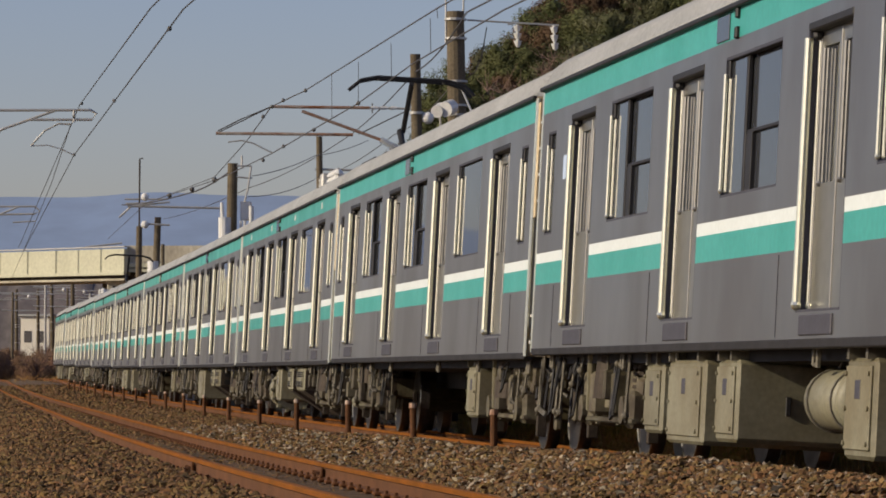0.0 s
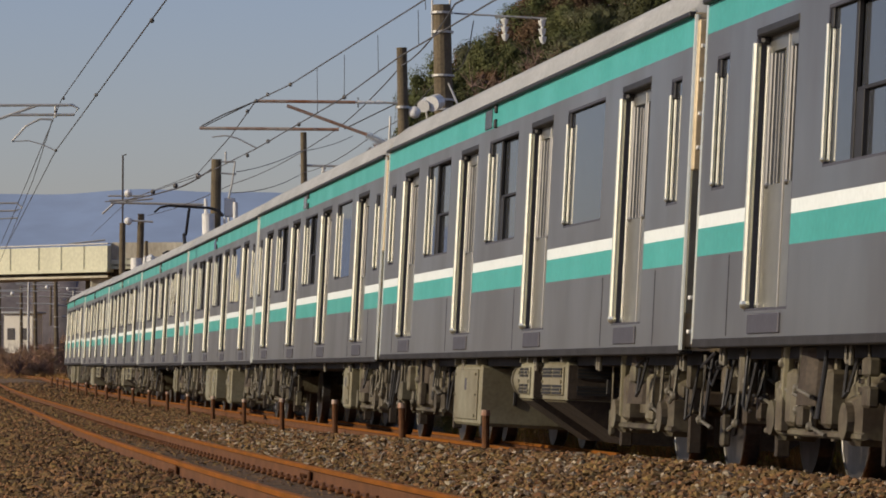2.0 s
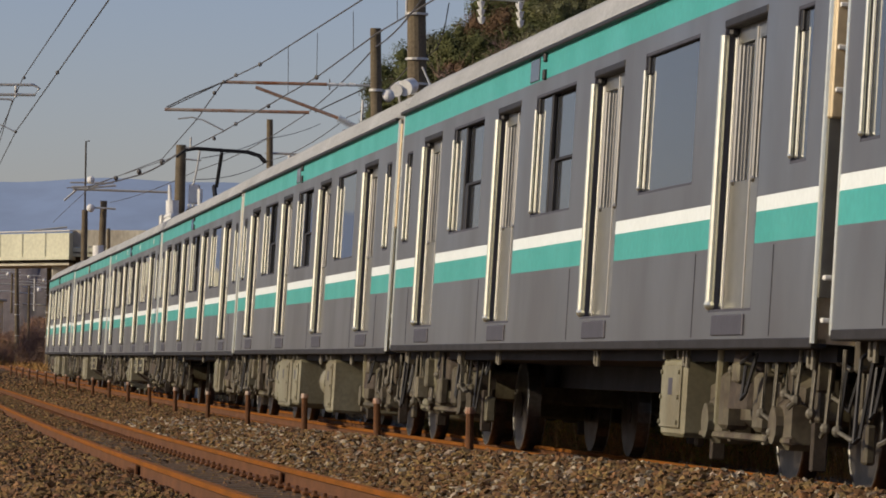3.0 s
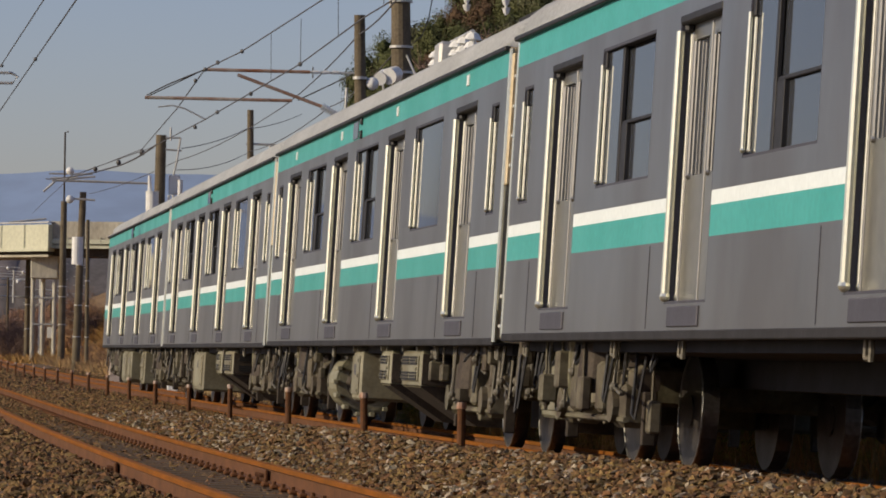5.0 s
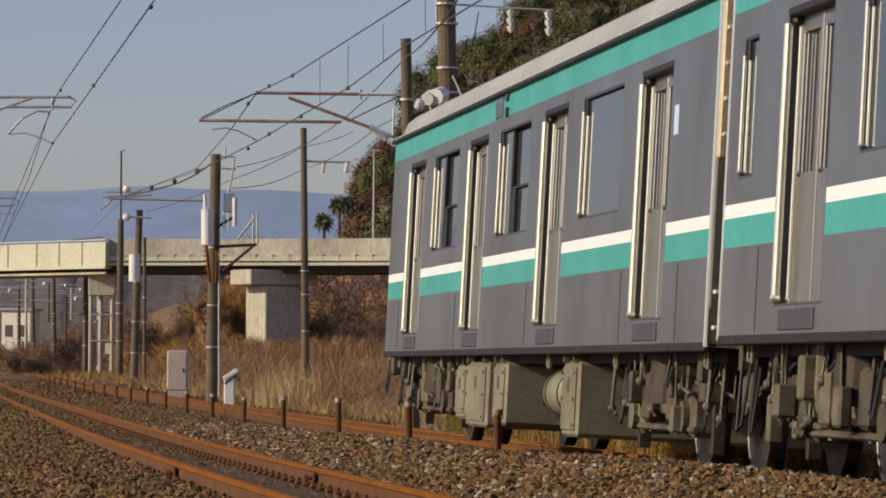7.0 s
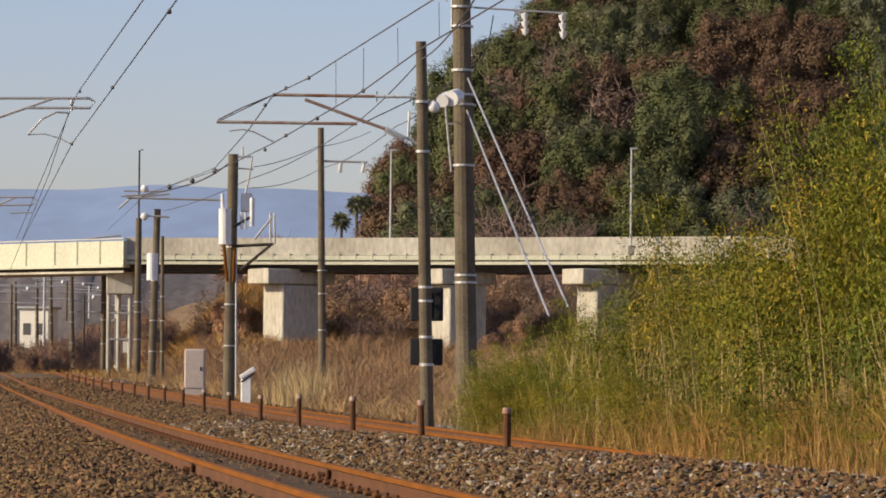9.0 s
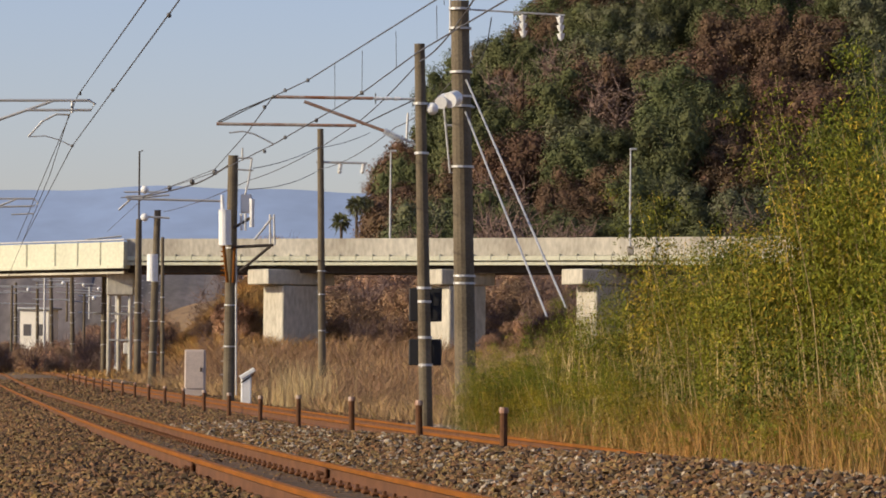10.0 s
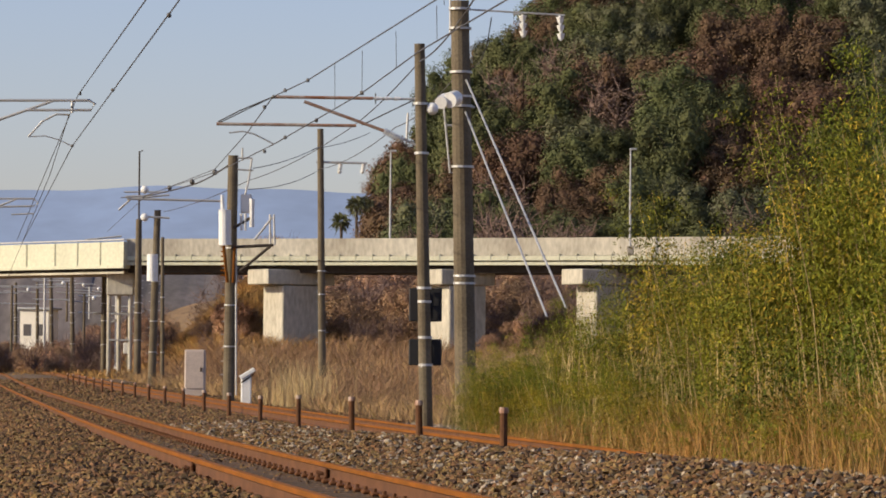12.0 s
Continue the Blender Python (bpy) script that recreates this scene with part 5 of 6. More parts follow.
    for x, h in (((-3.17, 245.90, 7.97), 5.8), ((10.79, 237.87, 8.84), 5.6)):
        lp = thing("street_lamp", pose(x[0], x[1], 8.0), "slim grey street lamp on the bridge", "street lamp", "bridge lamps")
        bm = bmesh.new()
        rod(bm, (0, 0, 0), (0, 0, h), 0.07, 0.045, 8)
        part("pole", bm, GALV, lp)
        bm = bmesh.new()
        box(bm, -0.06, 0.35, -0.08, 0.08, h - 0.06, h + 0.06, 0.03)
        part("lamp_head", bm, GALV, lp)
        bm = bmesh.new()
        box(bm, -0.2, 0.2, -0.5, 0.0, -0.5, 0.0, 0.03)
        part("bracket", bm, BRIDGE, lp)


build_bridge()


# ---- stub posts between the tracks, cabinet, marker, far buildings ----


def build_posts():
    master = None
    for i, s in enumerate((0.2, 7.0, 14.5, 22.6, 30.2, 38.2, 46, 53.6, 61.5, 69.5, 77.5, 85.5, 93.5, 101.5, 109.5, 118, 126, 134, 142)):
        top = (0.44, 0.46, 0.45, 0.42, 0.36)[min(i, 4)]
        c = side(s, -1.54, 0)
        z = line(s)[3]
        if master is None:
            master = thing("track_post", pose(*c), "short rusty steel stub post in the ballast", "post", "stub posts between the tracks")
            bm = bmesh.new()
            rod(bm, (0, 0, -0.55), (0, 0, 0), 0.040, 0.036, 10)
            part("shaft", bm, RUSTDARK, master)
            bm = bmesh.new()
            rod(bm, (0, 0, -0.03), (0, 0, 0.025), 0.048, 0.042, 10)
            part("cap", bm, RUSTPIPE, master)
            master.matrix_basis = pose(c[0], c[1], z + top)
        else:
            lean = random.uniform(-1.5, 1.5)
            copy_thing(master, pose(c[0], c[1], z + top, lean, lean * 0.6, random.uniform(0, 360)))


build_posts()
cab = thing("relay_cabinet", pose(*(-8.98, 150.09, -0.06)), "grey metal lineside relay cabinet on the verge", "cabinet")
bm = bmesh.new()
box(bm, -0.37, 0.37, -0.3, 0.3, -0.3, 1.5, 0.03)
part("body", bm, BOXGREY, cab)
bm = bmesh.new()
box(bm, -0.33, 0.33, -0.33, -0.30, 0.08, 1.44, 0.01)
part("door", bm, BOXGREY, cab)
bm = bmesh.new()
box(bm, 0.2, 0.26, -0.36, -0.33, 0.7, 0.85, 0.01)
part("handle", bm, DUSTSHADE, cab)
mk = thing("track_marker", pose(*(-5.92, 125.08, -0.11)), "white painted lineside marker with a slanted arm", "marker")
bm = bmesh.new()
box(bm, -0.17, 0.15, -0.05, 0.05, -0.2, 0.7, 0.03)
part("board", bm, CERAMIC, mk)
bm = bmesh.new()
box(bm, -0.02, 0.5, -0.09, -0.05, 0.0, 0.14, 0.02)
o = part("arm", bm, CERAMIC, mk)
o.matrix_basis = pose(-0.14, 0, 0.55, 0, -32, 0)
# thin dark strip drawn as the arm's shadow on the board
bm = bmesh.new()
box(bm, -0.02, 0.42, -0.06, -0.052, 0.0, 0.05)
o = part("arm_shadow_strip", bm, DUSTSHADE, mk)
o.matrix_basis = pose(-0.12, 0, 0.45, 0, -35, 0)


def building(x, y, z, w, dpt, h, label, storeys=2, bays=4):
    b = thing("building", pose(x, y, z, 0, 0, -14), label, "building", "far buildings")
    bm = bmesh.new()
    box(bm, -w / 2, w / 2, -dpt / 2, dpt / 2, -2, h, 0.05)
    part("wall", bm, PLASTER, b)
    bm = bmesh.new()
    box(bm, -w / 2 - 0.3, w / 2 + 0.3, -dpt / 2 - 0.3, dpt / 2 + 0.3, h, h + 0.25, 0.05)
    part("roof", bm, ROOF, b)
    for s in range(storeys):
        for k in range(bays):
            bm = bmesh.new()
            x0 = -w / 2 + w * (k + 0.25) / bays
            box(bm, x0, x0 + w / bays * 0.5, -dpt / 2 - 0.06, -dpt / 2 + 0.02, 0.9 + s * 2.8, 2.1 + s * 2.8, 0.02)
            part("window", bm, GLASS, b)


# far line equipment under and beyond the bridge
for i, (a, b, w) in enumerate((((-34.49, 330.09, 2.37), (-34.53, 329.95, 7.20), 2.2), ((-30.90, 320.10, 2.08), (-30.94, 319.94, 7.60), 2.4), ((-34.63, 380.03, 5.35), (-34.66, 379.94, 8.47), 2.6), ((-34.26, 400.02, 5.83), (-34.29, 399.95, 8.46), 1.5), ((-26.08, 300.11, 1.53), (-26.12, 299.97, 6.05), 1.2), ((-21.36, 270.11, 1.11), (-21.41, 269.96, 6.29), 1.4))):
    g = thing("catenary_mast", pose(*a), "thin grey far catenary mast with cross arms", "mast", "far catenary masts")
    up = b[2] - a[2]
    bm = bmesh.new()
    rod(bm, (0, 0, -0.5), (0, 0, up), 0.11, 0.09, 8)
    part("mast", bm, GALV if i % 2 else CONC, g)
    for k, f in enumerate((0.97, 0.88, 0.70)):
        bm = bmesh.new()
        rod(bm, (-w * (0.4 if k != 1 else 1.0), 0, up * f), (w * (1.0 if k != 1 else 0.3), 0, up * f - 0.05), 0.05, seg=6)
        part("cross_arm", bm, GALV, g)
    bm = bmesh.new()
    ball(bm, (w * 0.6, -0.1, up * 0.93), 0.16, 8)
    part("insulator", bm, CERAMIC, g)
c = (-42.24, 430.08, 4.45)
building(c[0], c[1] + 2, 0.2, 3.2, 3.0, 6.4, "small pale plaster building beyond the bridge", 2, 2)

# ---- vegetation ----


def fast_mesh(name, verts, faces, size, mats, index=None, parent=None, label=""):
    """Mesh of many equal polygons from arrays."""
    data = bpy.data.meshes.new(name)
    data.vertices.add(len(verts))
    data.vertices.foreach_set("co", np.asarray(verts, np.float32).ravel())
    data.loops.add(faces.size)
    data.loops.foreach_set("vertex_index", faces.ravel().astype(np.int32))
    data.polygons.add(len(faces))
    data.polygons.foreach_set("loop_start", np.arange(0, faces.size, size, dtype=np.int32))
    for m in mats:
        data.materials.append(m)
    if index is not None:
        data.polygons.foreach_set("material_index", np.asarray(index, np.int32))
    data.update(calc_edges=True)
    return link(name, data, parent, None, label)


def leaf_arrays(rng, at, way, length, width, droop=0.25):
    """Lance-shaped leaves: four corners each, from at along way."""
    k = len(at)
    way = way / np.linalg.norm(way, axis=1)[:, None]
    side_way = np.cross(way, rng.normal(size=(k, 3)))
    side_way /= np.linalg.norm(side_way, axis=1)[:, None]
    tip = at + way * length[:, None] - np.array([0, 0, 1]) * (droop * length)[:, None]
    mid = at + way * (length * 0.45)[:, None]
    v = np.stack([at, mid + side_way * width[:, None], tip, mid - side_way * width[:, None]], 1).reshape(-1, 3)
    return v, np.arange(4 * k).reshape(-1, 4)


def bamboo(seed, gold):
    """A clump of dwarf bamboo, three metres high, with canes and leaf sprays."""
    rng = np.random.default_rng(seed)
    c = thing("bamboo_clump", None, "yellow-green dwarf bamboo clump with dry tips beside the track", "bamboo", "bamboo thicket")
    verts, faces = [], []
    n = 19
    bm = bmesh.new()
    ats, ways = [], []
    for i in range(n):
        a = rng.uniform(0, 6.28)
        r = 1.05 * math.sqrt(rng.random())
        h = 3.0 * rng.uniform(0.55, 1.0) * (1 - 0.22 * r)
        foot = np.array([r * math.cos(a), r * math.sin(a), -0.3])
        bend = np.array([math.cos(a), math.sin(a), 0]) * rng.uniform(0.1, 0.8) * h / 3
        top = foot + bend + np.array([0, 0, h + 0.3])
        mid = (foot + top) / 2 - bend * 0.2
        rod(bm, foot, mid, 0.006, 0.0045, 4)
        rod(bm, mid, top, 0.0045, 0.0015, 4)
        # leaf sprays on side twigs, thick at the tip, thin below
        m = 17
        t = rng.uniform(0.10, 1.0, m) ** 0.75
        p = np.where((t < 0.5)[:, None], foot + (mid - foot) * (t * 2)[:, None], mid + (top - mid) * (t * 2 - 1)[:, None])
        arm = rng.normal(size=(m, 3)) * np.array([1, 1, 0.35])
        arm /= np.linalg.norm(arm, axis=1)[:, None]
        p = p + arm * (rng.uniform(0.05, 0.7, m) * (1.2 - 0.85 * t))[:, None]
        k = 84
        spread = (0.075 + 0.075 * (1 - t))[:, None, None]
        ats.append((p[:, None] + rng.normal(size=(m, k, 3)) * spread * np.array([1, 1, 0.75])).reshape(-1, 3))
        ways.append((arm[:, None] * 0.6 + rng.normal(size=(m, k, 3)) * 0.7 + np.array([0, 0, 0.1])).reshape(-1, 3))
    tagged(part("cane", bm, STRAW, c, "straw-coloured canes"), kind="stuff")
    at, way = np.concatenate(ats), np.concatenate(ways)
    k = len(at)
    v, f = leaf_arrays(rng, at, way, rng.uniform(0.028, 0.058, k), rng.uniform(0.0045, 0.008, k))
    patch = np.sin(at[:, 0] * 2.3 + at[:, 1] * 1.9 + at[:, 2] * 2.9 + seed)
    idx = (rng.random(k) < gold * np.clip(0.7 + 1.1 * patch + 0.9 * (at[:, 2] / 3 - 0.5), 0.08, 2)).astype(int)
    fast_mesh("leaves", v, f, 4, [BAMBOO, BAMBOOGOLD], idx, c, "narrow yellow-green leaves")
    return c


def build_bamboo():
    rng = np.random.default_rng(3)
    kinds = [bamboo(11, 0.08), bamboo(12, 0.18), bamboo(13, 0.05), bamboo(14, 0.34)]
    rows = []
    # low front row along the ballast's edge, then rising rows behind
    for t in np.linspace(0, 1.12, 17):
        x, y = 0.75 + 3.85 * t, 66 - 24.2 * t
        rows.append((x + 0.35, y, 0.85 + 0.35 * rng.random() + 0.35 * (0.05 < t < 0.5), int(rng.choice([2, 3, 3]))))
        rows.append((x + 0.85, y + 0.8, 1.6 + 0.55 * rng.random() - 0.5 * (t < 0.06), int(rng.choice([0, 1, 3]))))
    for x, y, h in ((1.75, 64.0, 1.9), (2.3, 61.3, 2.4), (2.85, 59.2, 2.75), (3.05, 56.8, 3.35), (3.5, 55.6, 2.7), (3.75, 53.6, 3.3), (3.8, 52.2, 4.05), (4.05, 51.2, 3.1),
                    (4.3, 50.0, 3.3), (4.5, 48.4, 3.55), (4.65, 47.0, 4.1), (4.75, 46.0, 5.1), (5.0, 45.0, 4.8), (5.3, 43.8, 5.2), (5.5, 42.4, 4.8), (5.7, 41.0, 4.8)):
        rows.append((x, y, h, int(rng.integers(0, 4))))
        rows.append((x + 0.9, y + 1.3, h * 0.87, int(rng.integers(0, 3))))
        rows.append((x + 1.9, y + 2.4, h * 0.8, int(rng.integers(0, 3))))
    rows += [(1.25, 65.6, 1.75, 1), (0.95, 66.4, 1.05, 3), (1.55, 64.8, 1.5, 1), (1.3, 63.6, 1.2, 3)]
    for i, (x, y, h, k) in enumerate(rows):
        m = pose(x, y, -0.25, 0, 0, rng.uniform(0, 360)) @ Matrix.Diagonal((*[min(1.2, max(0.72, h / 3.3))] * 2, h / 3, 1))
        if i < 4:
            k = i
            kinds[k].matrix_basis = m
        else:
            o = copy_thing(kinds[k], Matrix.Identity(4))
            o.matrix_basis = m
    # earth bank under the thicket
    verts, faces = [], []
    n = 18
    for t in np.linspace(-0.1, 1.3, n):
        x, y = 1.2 + 3.85 * t, 66.3 - 24.2 * t
        hh = 0.45 + 1.0 * min(1, max(0, t * 3))
        for o, z in ((0.1, -0.5), (0.9, 0.1 * hh), (2.0, hh), (4.0, hh * 1.4), (9.0, hh * 1.2)):
            verts.append((x + o, y + o * 0.9, z - 0.3))
    faces = [(i * 5 + j, (i + 1) * 5 + j, (i + 1) * 5 + j + 1, i * 5 + j + 1) for i in range(n - 1) for j in range(4)]
    tagged(raw("bank", verts, faces, SOIL, smooth=True), "brown earth bank under the bamboo", "bank", kind="structure")


def blades(name, label, mat, rng, x, y, z, h, width, lean=0.35):
    """Grass blades: one thin bent strip each, standing at x, y, z."""
    k = len(x)
    a = rng.uniform(0, 6.28, k)
    foot = np.stack([x, y, z], 1)
    flat = np.stack([np.cos(a), np.sin(a), 0 * a], 1)
    way = np.stack([rng.normal(0, lean, k), rng.normal(0, lean, k), np.ones(k)], 1)
    tip = foot + way * h[:, None]
    mid = foot + way * (h * 0.55)[:, None] * np.array([0.6, 0.6, 1.05])
    w = flat * width[:, None]
    v = np.stack([foot - w, foot + w, mid + w * 0.8, mid - w * 0.8, tip + w * 0.2, tip - w * 0.2], 1).reshape(-1, 3)
    f = (np.array([[0, 1, 2, 3], [3, 2, 4, 5]])[None] + 6 * np.arange(k)[:, None, None]).reshape(-1, 4)
    ob = fast_mesh(name, v, f, 4, [mat])
    return tagged(ob, label, "grass", kind="stuff")


def ground_at(s, lat):
    x, y, a, z0 = line(s)
    X, Y = x + lat * np.cos(a), y + lat * np.sin(a)
    return X, Y, np.where(lat < 5.5, np.maximum(z0 + bed_level(s, np.clip(lat, -13.9, 5.9)), z0 - 0.6), z0 + field_level(X, Y, s, lat))


def build_grass():
    rng = np.random.default_rng(8)
    k = 60000
    s = 30 + 200 * rng.random(k) ** 1.15
    lat = 3.0 + 24 * rng.random(k) ** 1.6
    x, y, z = ground_at(s, lat)
    clump = 0.5 + 0.5 * np.sin(x * 1.7 + 2 * np.sin(y * 0.31)) * np.sin(y * 0.23 + 1)
    blades("dry_grass", "tangled brown winter grass on the verge", DRY, rng, x, y, z - 0.1, rng.uniform(0.2, 0.6, k) * (0.5 + 0.8 * clump), rng.uniform(0.003, 0.007, k) * (0.6 + y / 110), 0.8)
    # tangled dead brush in hummocks over the field
    xs, ys, hs = [], [], []
    for i in range(330):
        cy = 78 + 165 * rng.random() ** 1.1
        cs = cy - 38
        la = 4.6 + rng.random() ** 1.5 * (5 + cy * 0.06)
        gx, gy, ga, gz = line(cs)
        n = 110
        q = rng.uniform(0.35, 0.9)
        xs.append(gx + la + rng.normal(0, q, n))
        ys.append(gy + rng.normal(0, q * 2.0, n))
        hs.append(np.full(n, rng.uniform(0.5, 1.25) * (0.75 + cy / 420)))
    x, y, h = np.concatenate(xs), np.concatenate(ys), np.concatenate(hs)
    blades("dead_brush", "tangled brown dead brush and bramble on the field", BRUSH, rng, x, y, land_level(x, y) - 0.15, h * rng.uniform(0.3, 1.0, len(x)), rng.uniform(0.003, 0.007, len(x)) * (0.5 + y / 100), 0.75)
    # orange grass on the slope below the bridge
    k = 42000
    x, y = -13.5 + rng.normal(0, 4.5, k), 268 + rng.normal(0, 13, k)
    z = land_level(x, y)
    z = np.where((y > 276) & (x > -15), np.maximum(z, hill_level(x, y)), z)
    blades("slope_grass", "orange-brown grass on the bank by the bridge", RUSSET, rng, x, y, z - 0.15, rng.uniform(0.3, 1.0, k), rng.uniform(0.015, 0.04, k), 0.6)
    # tall reeds in tufts
    xs, ys = [], []
    for cx, cy, n, r in ((-3.9, 118, 500, 0.8), (-4.5, 122, 300, 0.6), (1.2, 74, 420, 0.5), (1.6, 72, 420, 0.5), (0.9, 77, 320, 0.5), (1.9, 70, 300, 0.5), (2.0, 66.5, 260, 0.4)):
        xs.append(cx + rng.normal(0, r * 0.6, n))
        ys.append(cy + rng.normal(0, r * 1.5, n))
    x, y = np.concatenate(xs), np.concatenate(ys)
    k = len(x)
    blades("reed_grass", "pale straw pampas reeds standing in tufts", STRAW, rng, x, y, np.full(k, -0.35), rng.uniform(0.5, 1.5, k), rng.uniform(0.004, 0.009, k), 0.22)
    # russet grass and pale stalks in front of the bamboo
    k = 24000
    t = 1.15 * rng.random(k) ** 0.8
    o = rng.normal(0.1, 0.35, k)
    x, y = 0.95 + 3.85 * t + o, 66 - 24.2 * t + o * 0.9
    blades("russet_grass", "orange-brown dry grass fringing the bamboo", RUSSET, rng, x, y, np.full(k, -0.28), rng.uniform(0.1, 0.75, k) * (0.45 + 1.0 * t), rng.uniform(0.002, 0.005, k), 0.4)
    k = 1500
    t = 0.2 + rng.random(k) * 0.98
    t = t + 0.03 * np.sin(t * 60)
    o = rng.uniform(-0.35, 0.3, k)
    x, y = 0.95 + 3.85 * t + o, 66 - 24.2 * t + o * 0.6
    blades("dead_stalks", "pale dead upright stalks among the bamboo", STRAW, rng, x, y, np.full(k, -0.2), rng.uniform(0.5, 1.8, k), rng.uniform(0.003, 0.007, k), 0.13)


def tree_crown(rng, r, h, count, leaf):
    """Leaf tufts over a brushy crown of many small masses, loose at its rim."""
    lumps = [(np.array([0, 0, h * 0.58]), r * 0.72)]
    for i in range(20):
        a = rng.uniform(0, 6.28)
        u = rng.uniform(0.3, 0.98)
        q = r * rng.uniform(0.45, 0.95) * math.sqrt(max(0.05, 1 - (2 * u - 1.15) ** 2))
        lumps.append((np.array([q * math.cos(a), q * math.sin(a), h * u]), r * rng.uniform(0.2, 0.36)))
    at, out = [], []
    for c, q in lumps:
        k = int(count * (q / r) ** 2 / 2.6)
        n = rng.normal(size=(k, 3))
        n /= np.linalg.norm(n, axis=1)[:, None]
        at.append(c + n * q * (0.55 + 0.75 * rng.random(k) ** 0.8)[:, None] * np.array([1, 1, 1.1]))
        out.append(n + np.array([0, 0, 0.4]))
    at, out = np.concatenate(at), np.concatenate(out)
    k = len(at)
    a = np.cross(out, rng.normal(size=(k, 3)))
    a /= np.linalg.norm(a, axis=1)[:, None]
    b = np.cross(out + rng.normal(size=(k, 3)) * 0.45, a)
    b /= np.linalg.norm(b, axis=1)[:, None]
    w = (leaf * rng.uniform(0.5, 1.3, k))[:, None]
    v = np.stack([at - a * w, at - b * w * 0.6, at + a * w, at + b * w * 0.8], 1).reshape(-1, 3)
    return v, np.arange(4 * k).reshape(-1, 4), lumps


def forest_tree(seed, mat, words, r=2.6, h=6.0, bare=False, loose=False):
    rng = np.random.default_rng(seed)
    t = thing("tree", None, words, "tree", "trees on the hill")
    bm = bmesh.new()
    rod(bm, (0, 0, -1.5), (0, 0, h * 0.45), 0.22, 0.13, 7)
    for i in range(9 if not bare else 26):
        a = rng.uniform(0, 6.28)
        z = h * rng.uniform(0.25, 0.6)
        e = (r * 0.7 * math.cos(a), r * 0.7 * math.sin(a), z + h * rng.uniform(0.15, 0.4))
        rod(bm, (0, 0, z), e, 0.07, 0.02, 5)
        if bare:
            for j in range(7):
                d = rng.normal(size=3) * 0.8 + np.array([0, 0, 0.7])
                rod(bm, e, np.array(e) + d, 0.03, 0.01, 3)
    rod(bm, (0, 0, h * 0.4), (0.2, 0.1, h * 0.8), 0.12, 0.04, 6)
    part("trunk", bm, TWIG if bare else BARK, t)
    if bare:
        v, f, lumps = tree_crown(rng, r, h, 900, 0.10)
    else:
        v, f, lumps = tree_crown(rng, r, h, 12000, 0.09)
    fast_mesh("crown", v, f, 4, [mat], None, t)
    if not bare and not loose:
        bm = bmesh.new()
        for c, q in lumps:
            bmesh.ops.create_icosphere(bm, subdivisions=1, radius=q * 0.6, matrix=Matrix.Translation(c))
        part("inner_foliage", bm, mat, t, "shaded inner foliage")
    return t


def palm_tree(x, y, z, h, seed):
    """A slim palm: ringed trunk under a tuft of fan leaves."""
    rng = np.random.default_rng(seed)
    t = thing("palm_tree", pose(x, y, z), "dark slim palm tree with a round tuft of fan leaves", "palm tree", "palms by the hill")
    bm = bmesh.new()
    loft(bm, [(0, 0, -2.0), (0.05, 0, h * 0.5), (0.0, 0.05, h)], 0.13, 8)
    part("trunk", bm, BARK, t)
    k = 420
    way = rng.normal(size=(k, 3)) + np.array([0, 0, 0.25])
    way /= np.linalg.norm(way, axis=1)[:, None]
    at = np.array([0, 0, h]) + way * rng.uniform(0.1, 0.55, k)[:, None]
    v, f = leaf_arrays(rng, at, way, rng.uniform(0.3, 0.7, k), rng.uniform(0.03, 0.07, k), 0.3)
    fast_mesh("fan_leaf_tuft", v, f, 4, [LEAFOLIVE], None, t, "tuft of dark fan leaves")


def hill_top(x):
    return np.interp(x, [-40, -9, -7, -5.2, -1.4, 2.5, 9.5, 17.5, 30, 45, 90, 200], [-1, 1, 6, 14, 21.5, 24.5, 31, 36, 41, 46, 53, 49])


def hill_level(x, y):
    return 2.0 + (hill_top(x) - 2.0) * smooth(288, 392, y) * (1 - 0.5 * smooth(430, 560, y))


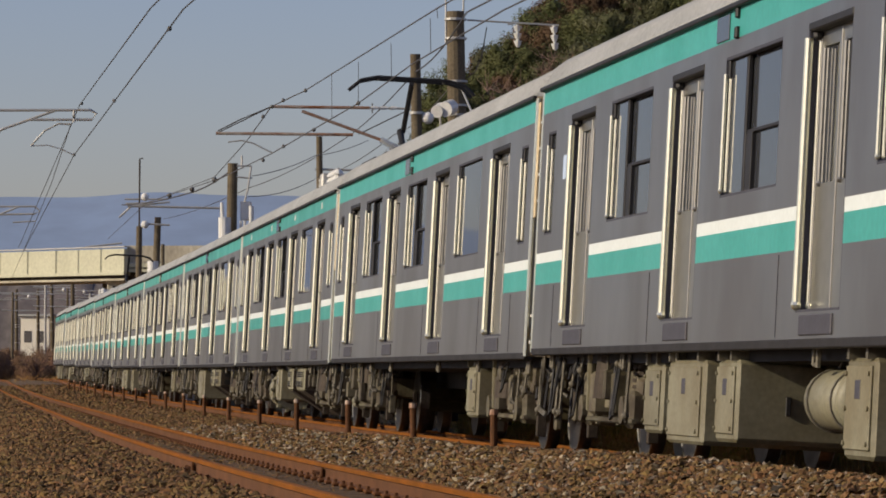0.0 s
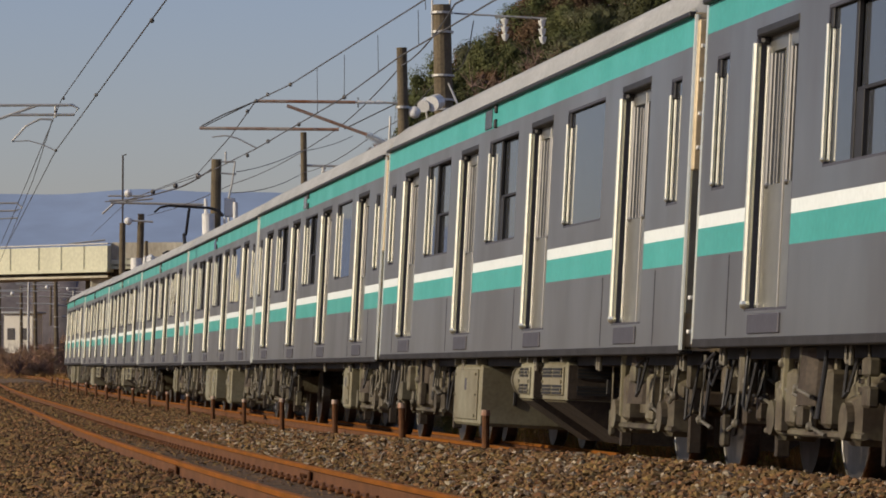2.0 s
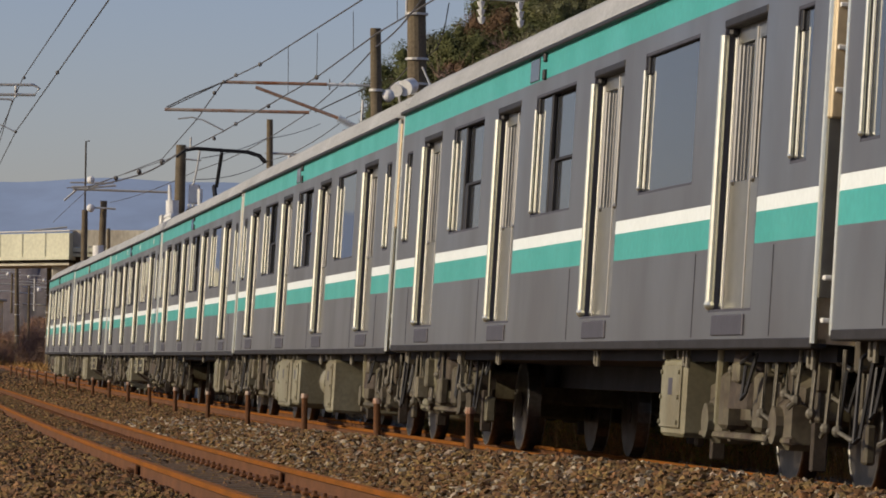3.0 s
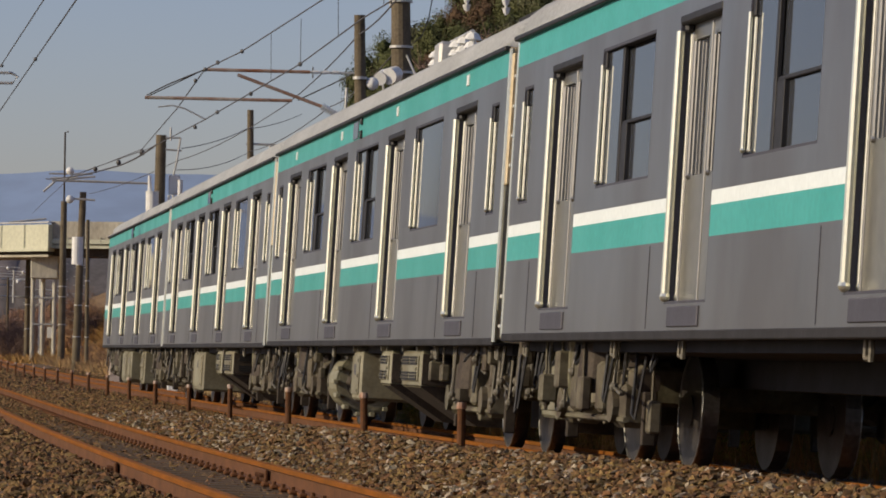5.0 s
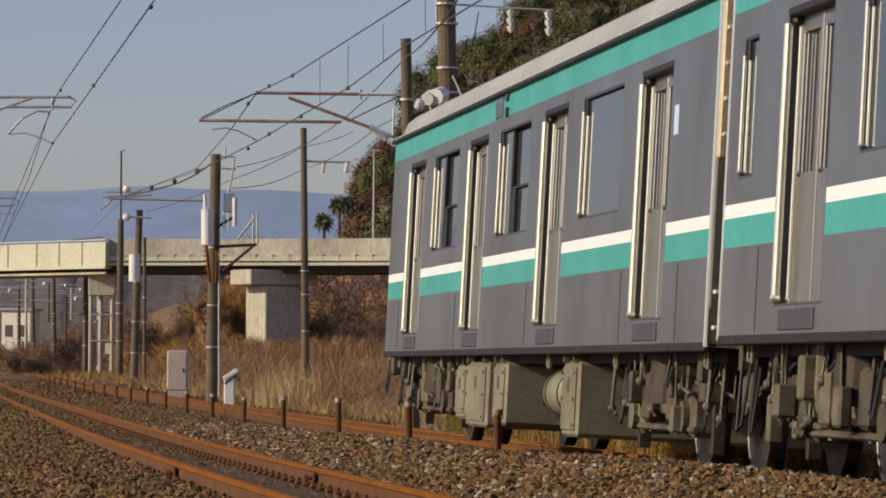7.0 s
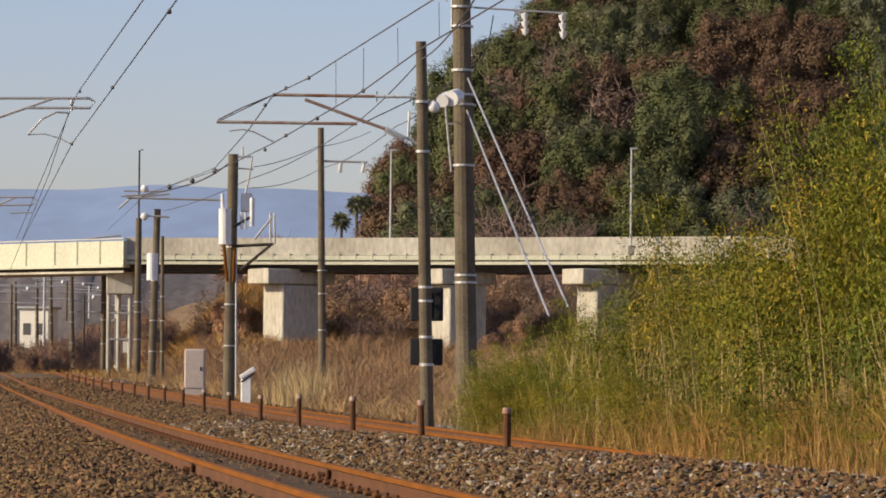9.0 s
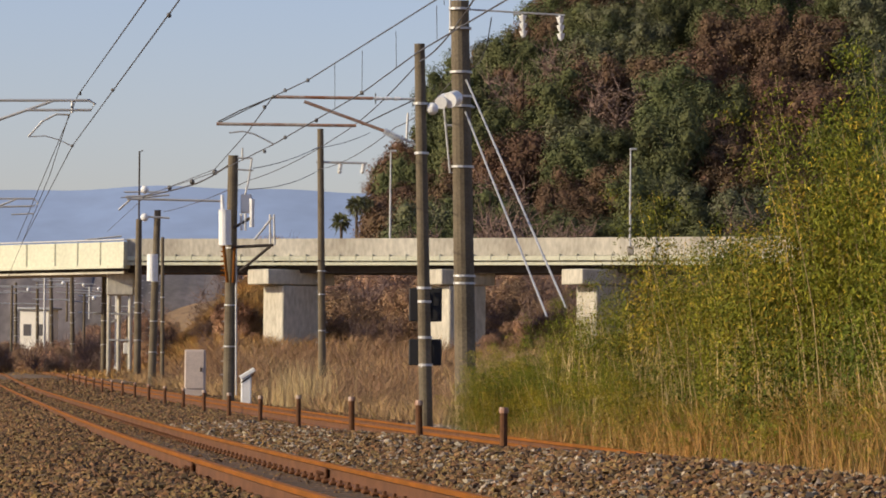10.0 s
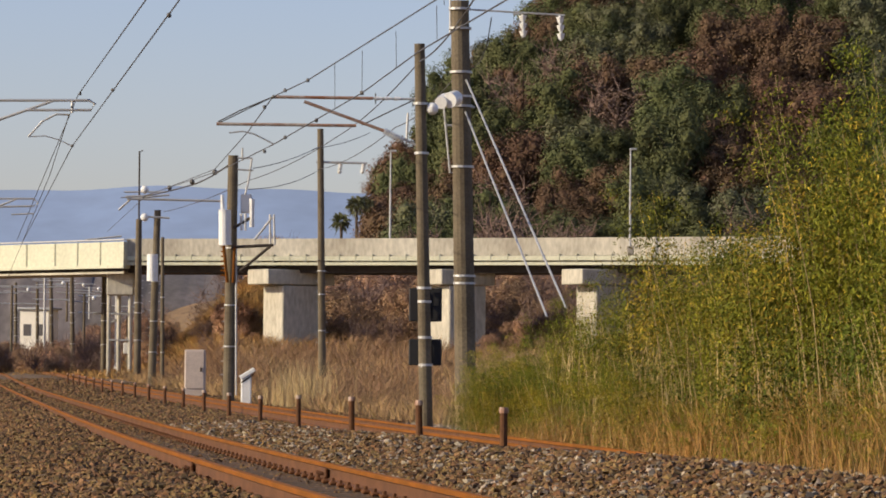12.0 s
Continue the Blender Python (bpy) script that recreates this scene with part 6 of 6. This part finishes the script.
def build_hill():
    xs = np.concatenate([np.arange(-16, 60, 2.0), np.linspace(62, 220, 20)])
    ys = np.concatenate([np.arange(272, 440, 4.0), np.linspace(445, 620, 12)])
    X, Y = np.meshgrid(xs, ys, indexing="ij")
    Z = hill_level(X, Y)
    Z = np.where((Y < 276) | (Y > 610) | (X < -15) | (X > 215), -3.0, Z)
    m = len(ys)
    faces = [(i * m + j, (i + 1) * m + j, (i + 1) * m + j + 1, i * m + j + 1) for i in range(len(xs) - 1) for j in range(m - 1)]
    tagged(raw("hillside", np.stack([X, Y, Z], -1).reshape(-1, 3), faces, LEAFDARK, smooth=True), "steep wooded hillside behind the bridge", "hillside", kind="structure")
    rng = np.random.default_rng(21)
    kinds = [forest_tree(31, LEAFDARK, "dark evergreen tree on the wooded hillside"), forest_tree(32, LEAFDARK, "dark evergreen tree on the wooded hillside", 2.2, 6.6),
             forest_tree(33, LEAFOLIVE, "olive-green tree on the wooded hillside"), forest_tree(34, LEAFBROWN, "russet-brown winter tree on the wooded hillside", 2.4, 5.6),
             forest_tree(35, LEAFBROWN, "russet-brown winter tree on the wooded hillside", 2.8, 5.4), forest_tree(36, TWIG, "bare twiggy tree on the wooded hillside", 2.6, 6.2, True)]
    scrubs = [forest_tree(37, SCRUB, "brown winter scrub under the road bridge", 2.5, 5.0, loose=True), forest_tree(38, SCRUB, "brown winter scrub under the road bridge", 2.9, 4.6, loose=True), kinds[5]]
    spots = []
    for y in np.arange(286, 402, 4.7):
        for x in np.arange(-8, 32 + (y - 284) * 0.12, 4.4):
            xx, yy = x + rng.uniform(-1.3, 1.3), y + rng.uniform(-1.3, 1.3)
            if hill_top(xx) > 7 and hill_level(xx, yy) > 3:
                spots.append((xx, yy))
    weights = [0.27, 0.20, 0.16, 0.17, 0.12, 0.08]
    for i, (x, y) in enumerate(spots):
        patch = noise.noise(Vector((x * 0.09, y * 0.06, 3.1)))
        k = int(rng.choice(6, p=weights))
        if patch > 0.22:
            k = 3 if rng.random() < 0.7 else 4
        elif patch < -0.15 and k in (3, 4):
            k = 0
        q = rng.uniform(0.85, 1.3)
        m = pose(x, y, hill_level(x, y) - 1.2, rng.uniform(-6, 6), rng.uniform(-6, 6), rng.uniform(0, 360)) @ Matrix.Diagonal((q, q, q * rng.uniform(0.8, 1.15), 1))
        if i < 6:
            kinds[i].matrix_basis = m
        else:
            o = copy_thing(kinds[k], Matrix.Identity(4))
            o.matrix_basis = m
    for x, y, h, seed in ((-7.1, 336, 3.9, 61), (-8.4, 338, 2.6, 62), (-6.5, 341, 4.1, 63)):
        palm_tree(x, y, 10.2, h, seed)
    # lone trees at the hill's foot and scrub under the bridge
    for x, y, z, q, k in (((-6.96, 339.80, 12.54)[0], 340, 10.2, 0.55, 3), ((-8.15, 344.81, 12.23)[0], 345, 10.0, 0.4, 3), ((-13.31, 329.84, 11.23)[0], 330, 8.6, 0.7, 5), ((-5.71, 334.81, 12.38)[0], 335, 9.5, 0.6, 5)):
        o = copy_thing(kinds[k], Matrix.Identity(4))
        o.matrix_basis = pose(x, y, z - 2, 0, 0, 40 * k) @ Matrix.Diagonal((q, q, q, 1))
    for i in range(190):
        x, y = rng.uniform(-17, 12), rng.uniform(232, 300) if i < 115 else rng.uniform(268, 302)
        if -19 < x < -11.5 and 255 < y < 292 and rng.random() < 0.85:
            x += 9
        q = rng.uniform(0.25, 0.5) * (1.5 if y > 266 else 1.2 if y > 252 else 0.55)
        z = float(land_level(np.array([x]), np.array([y]))[0])
        if y > 276:
            z = max(z, float(hill_level(x, y)))
        o = scrubs[i] if i < 2 else copy_thing(scrubs[int(rng.choice(3, p=[0.4, 0.35, 0.25]))], Matrix.Identity(4))
        o.name = "shrub"
        tagged(o, "brown winter scrub under the road bridge", "shrub", "scrub under the bridge")
        o.matrix_basis = pose(x, y, z - 0.3, 0, 0, rng.uniform(0, 360)) @ Matrix.Diagonal((q, q, q, 1))
    left, right = (-32.59, 300.07, 2.71)[0] / 300, (-19.84, 300.07, 2.82)[0] / 300
    for i in range(105):
        y = rng.uniform(255, 415)
        x = (left + (right - left) * rng.random()) * y
        q = rng.uniform(0.3, 0.55) * (y / 300)
        o = copy_thing(scrubs[int(rng.choice(3, p=[0.45, 0.35, 0.2]))], Matrix.Identity(4))
        o.name = "shrub"
        tagged(o, "low winter scrub beyond the bridge", "shrub", "scrub beyond the bridge")
        o.matrix_basis = pose(x, y, float(land_level(np.array([x]), np.array([y]))[0]) - 0.2, 0, 0, rng.uniform(0, 360)) @ Matrix.Diagonal((q, q, q, 1))


build_hill()
build_bamboo()
build_grass()

# ---- ballast stones and sleepers, last ----
build_sleepers(NEAR_TRACK)
build_joints(NEAR_TRACK, near_spot, -3.3)
stones("ballast_stones", "heaped brown and grey ballast stones between the tracks", STONE, -28, 62, -3.5, -0.75, 92000, 0.0195, 41)
stones("ballast_stones", "grey broken ballast at the track's edge", STONEGREY, -26, 45, 0.75, 4.4, 52000, 0.022, 42)
stones("ballast_stones", "brown ballast stones of the near track", STONE, -28, 85, -4.62, -3.58, 62000, 0.0195, 43)
stones("ballast_stones", "brown ballast stones on the near shoulder", STONE, -28, 75, -10.5, -4.75, 100000, 0.021, 44)
stones("ballast_stones", "brown ballast stones sparsely over the far bed", STONE, 45, 170, -9, 4.0, 42000, 0.034, 45)
stones("ballast_stones", "pale grey ballast stones strewn over the heap between the tracks", STONEGREY, -28, 30, -3.4, -0.75, 9000, 0.02, 46)

motions()
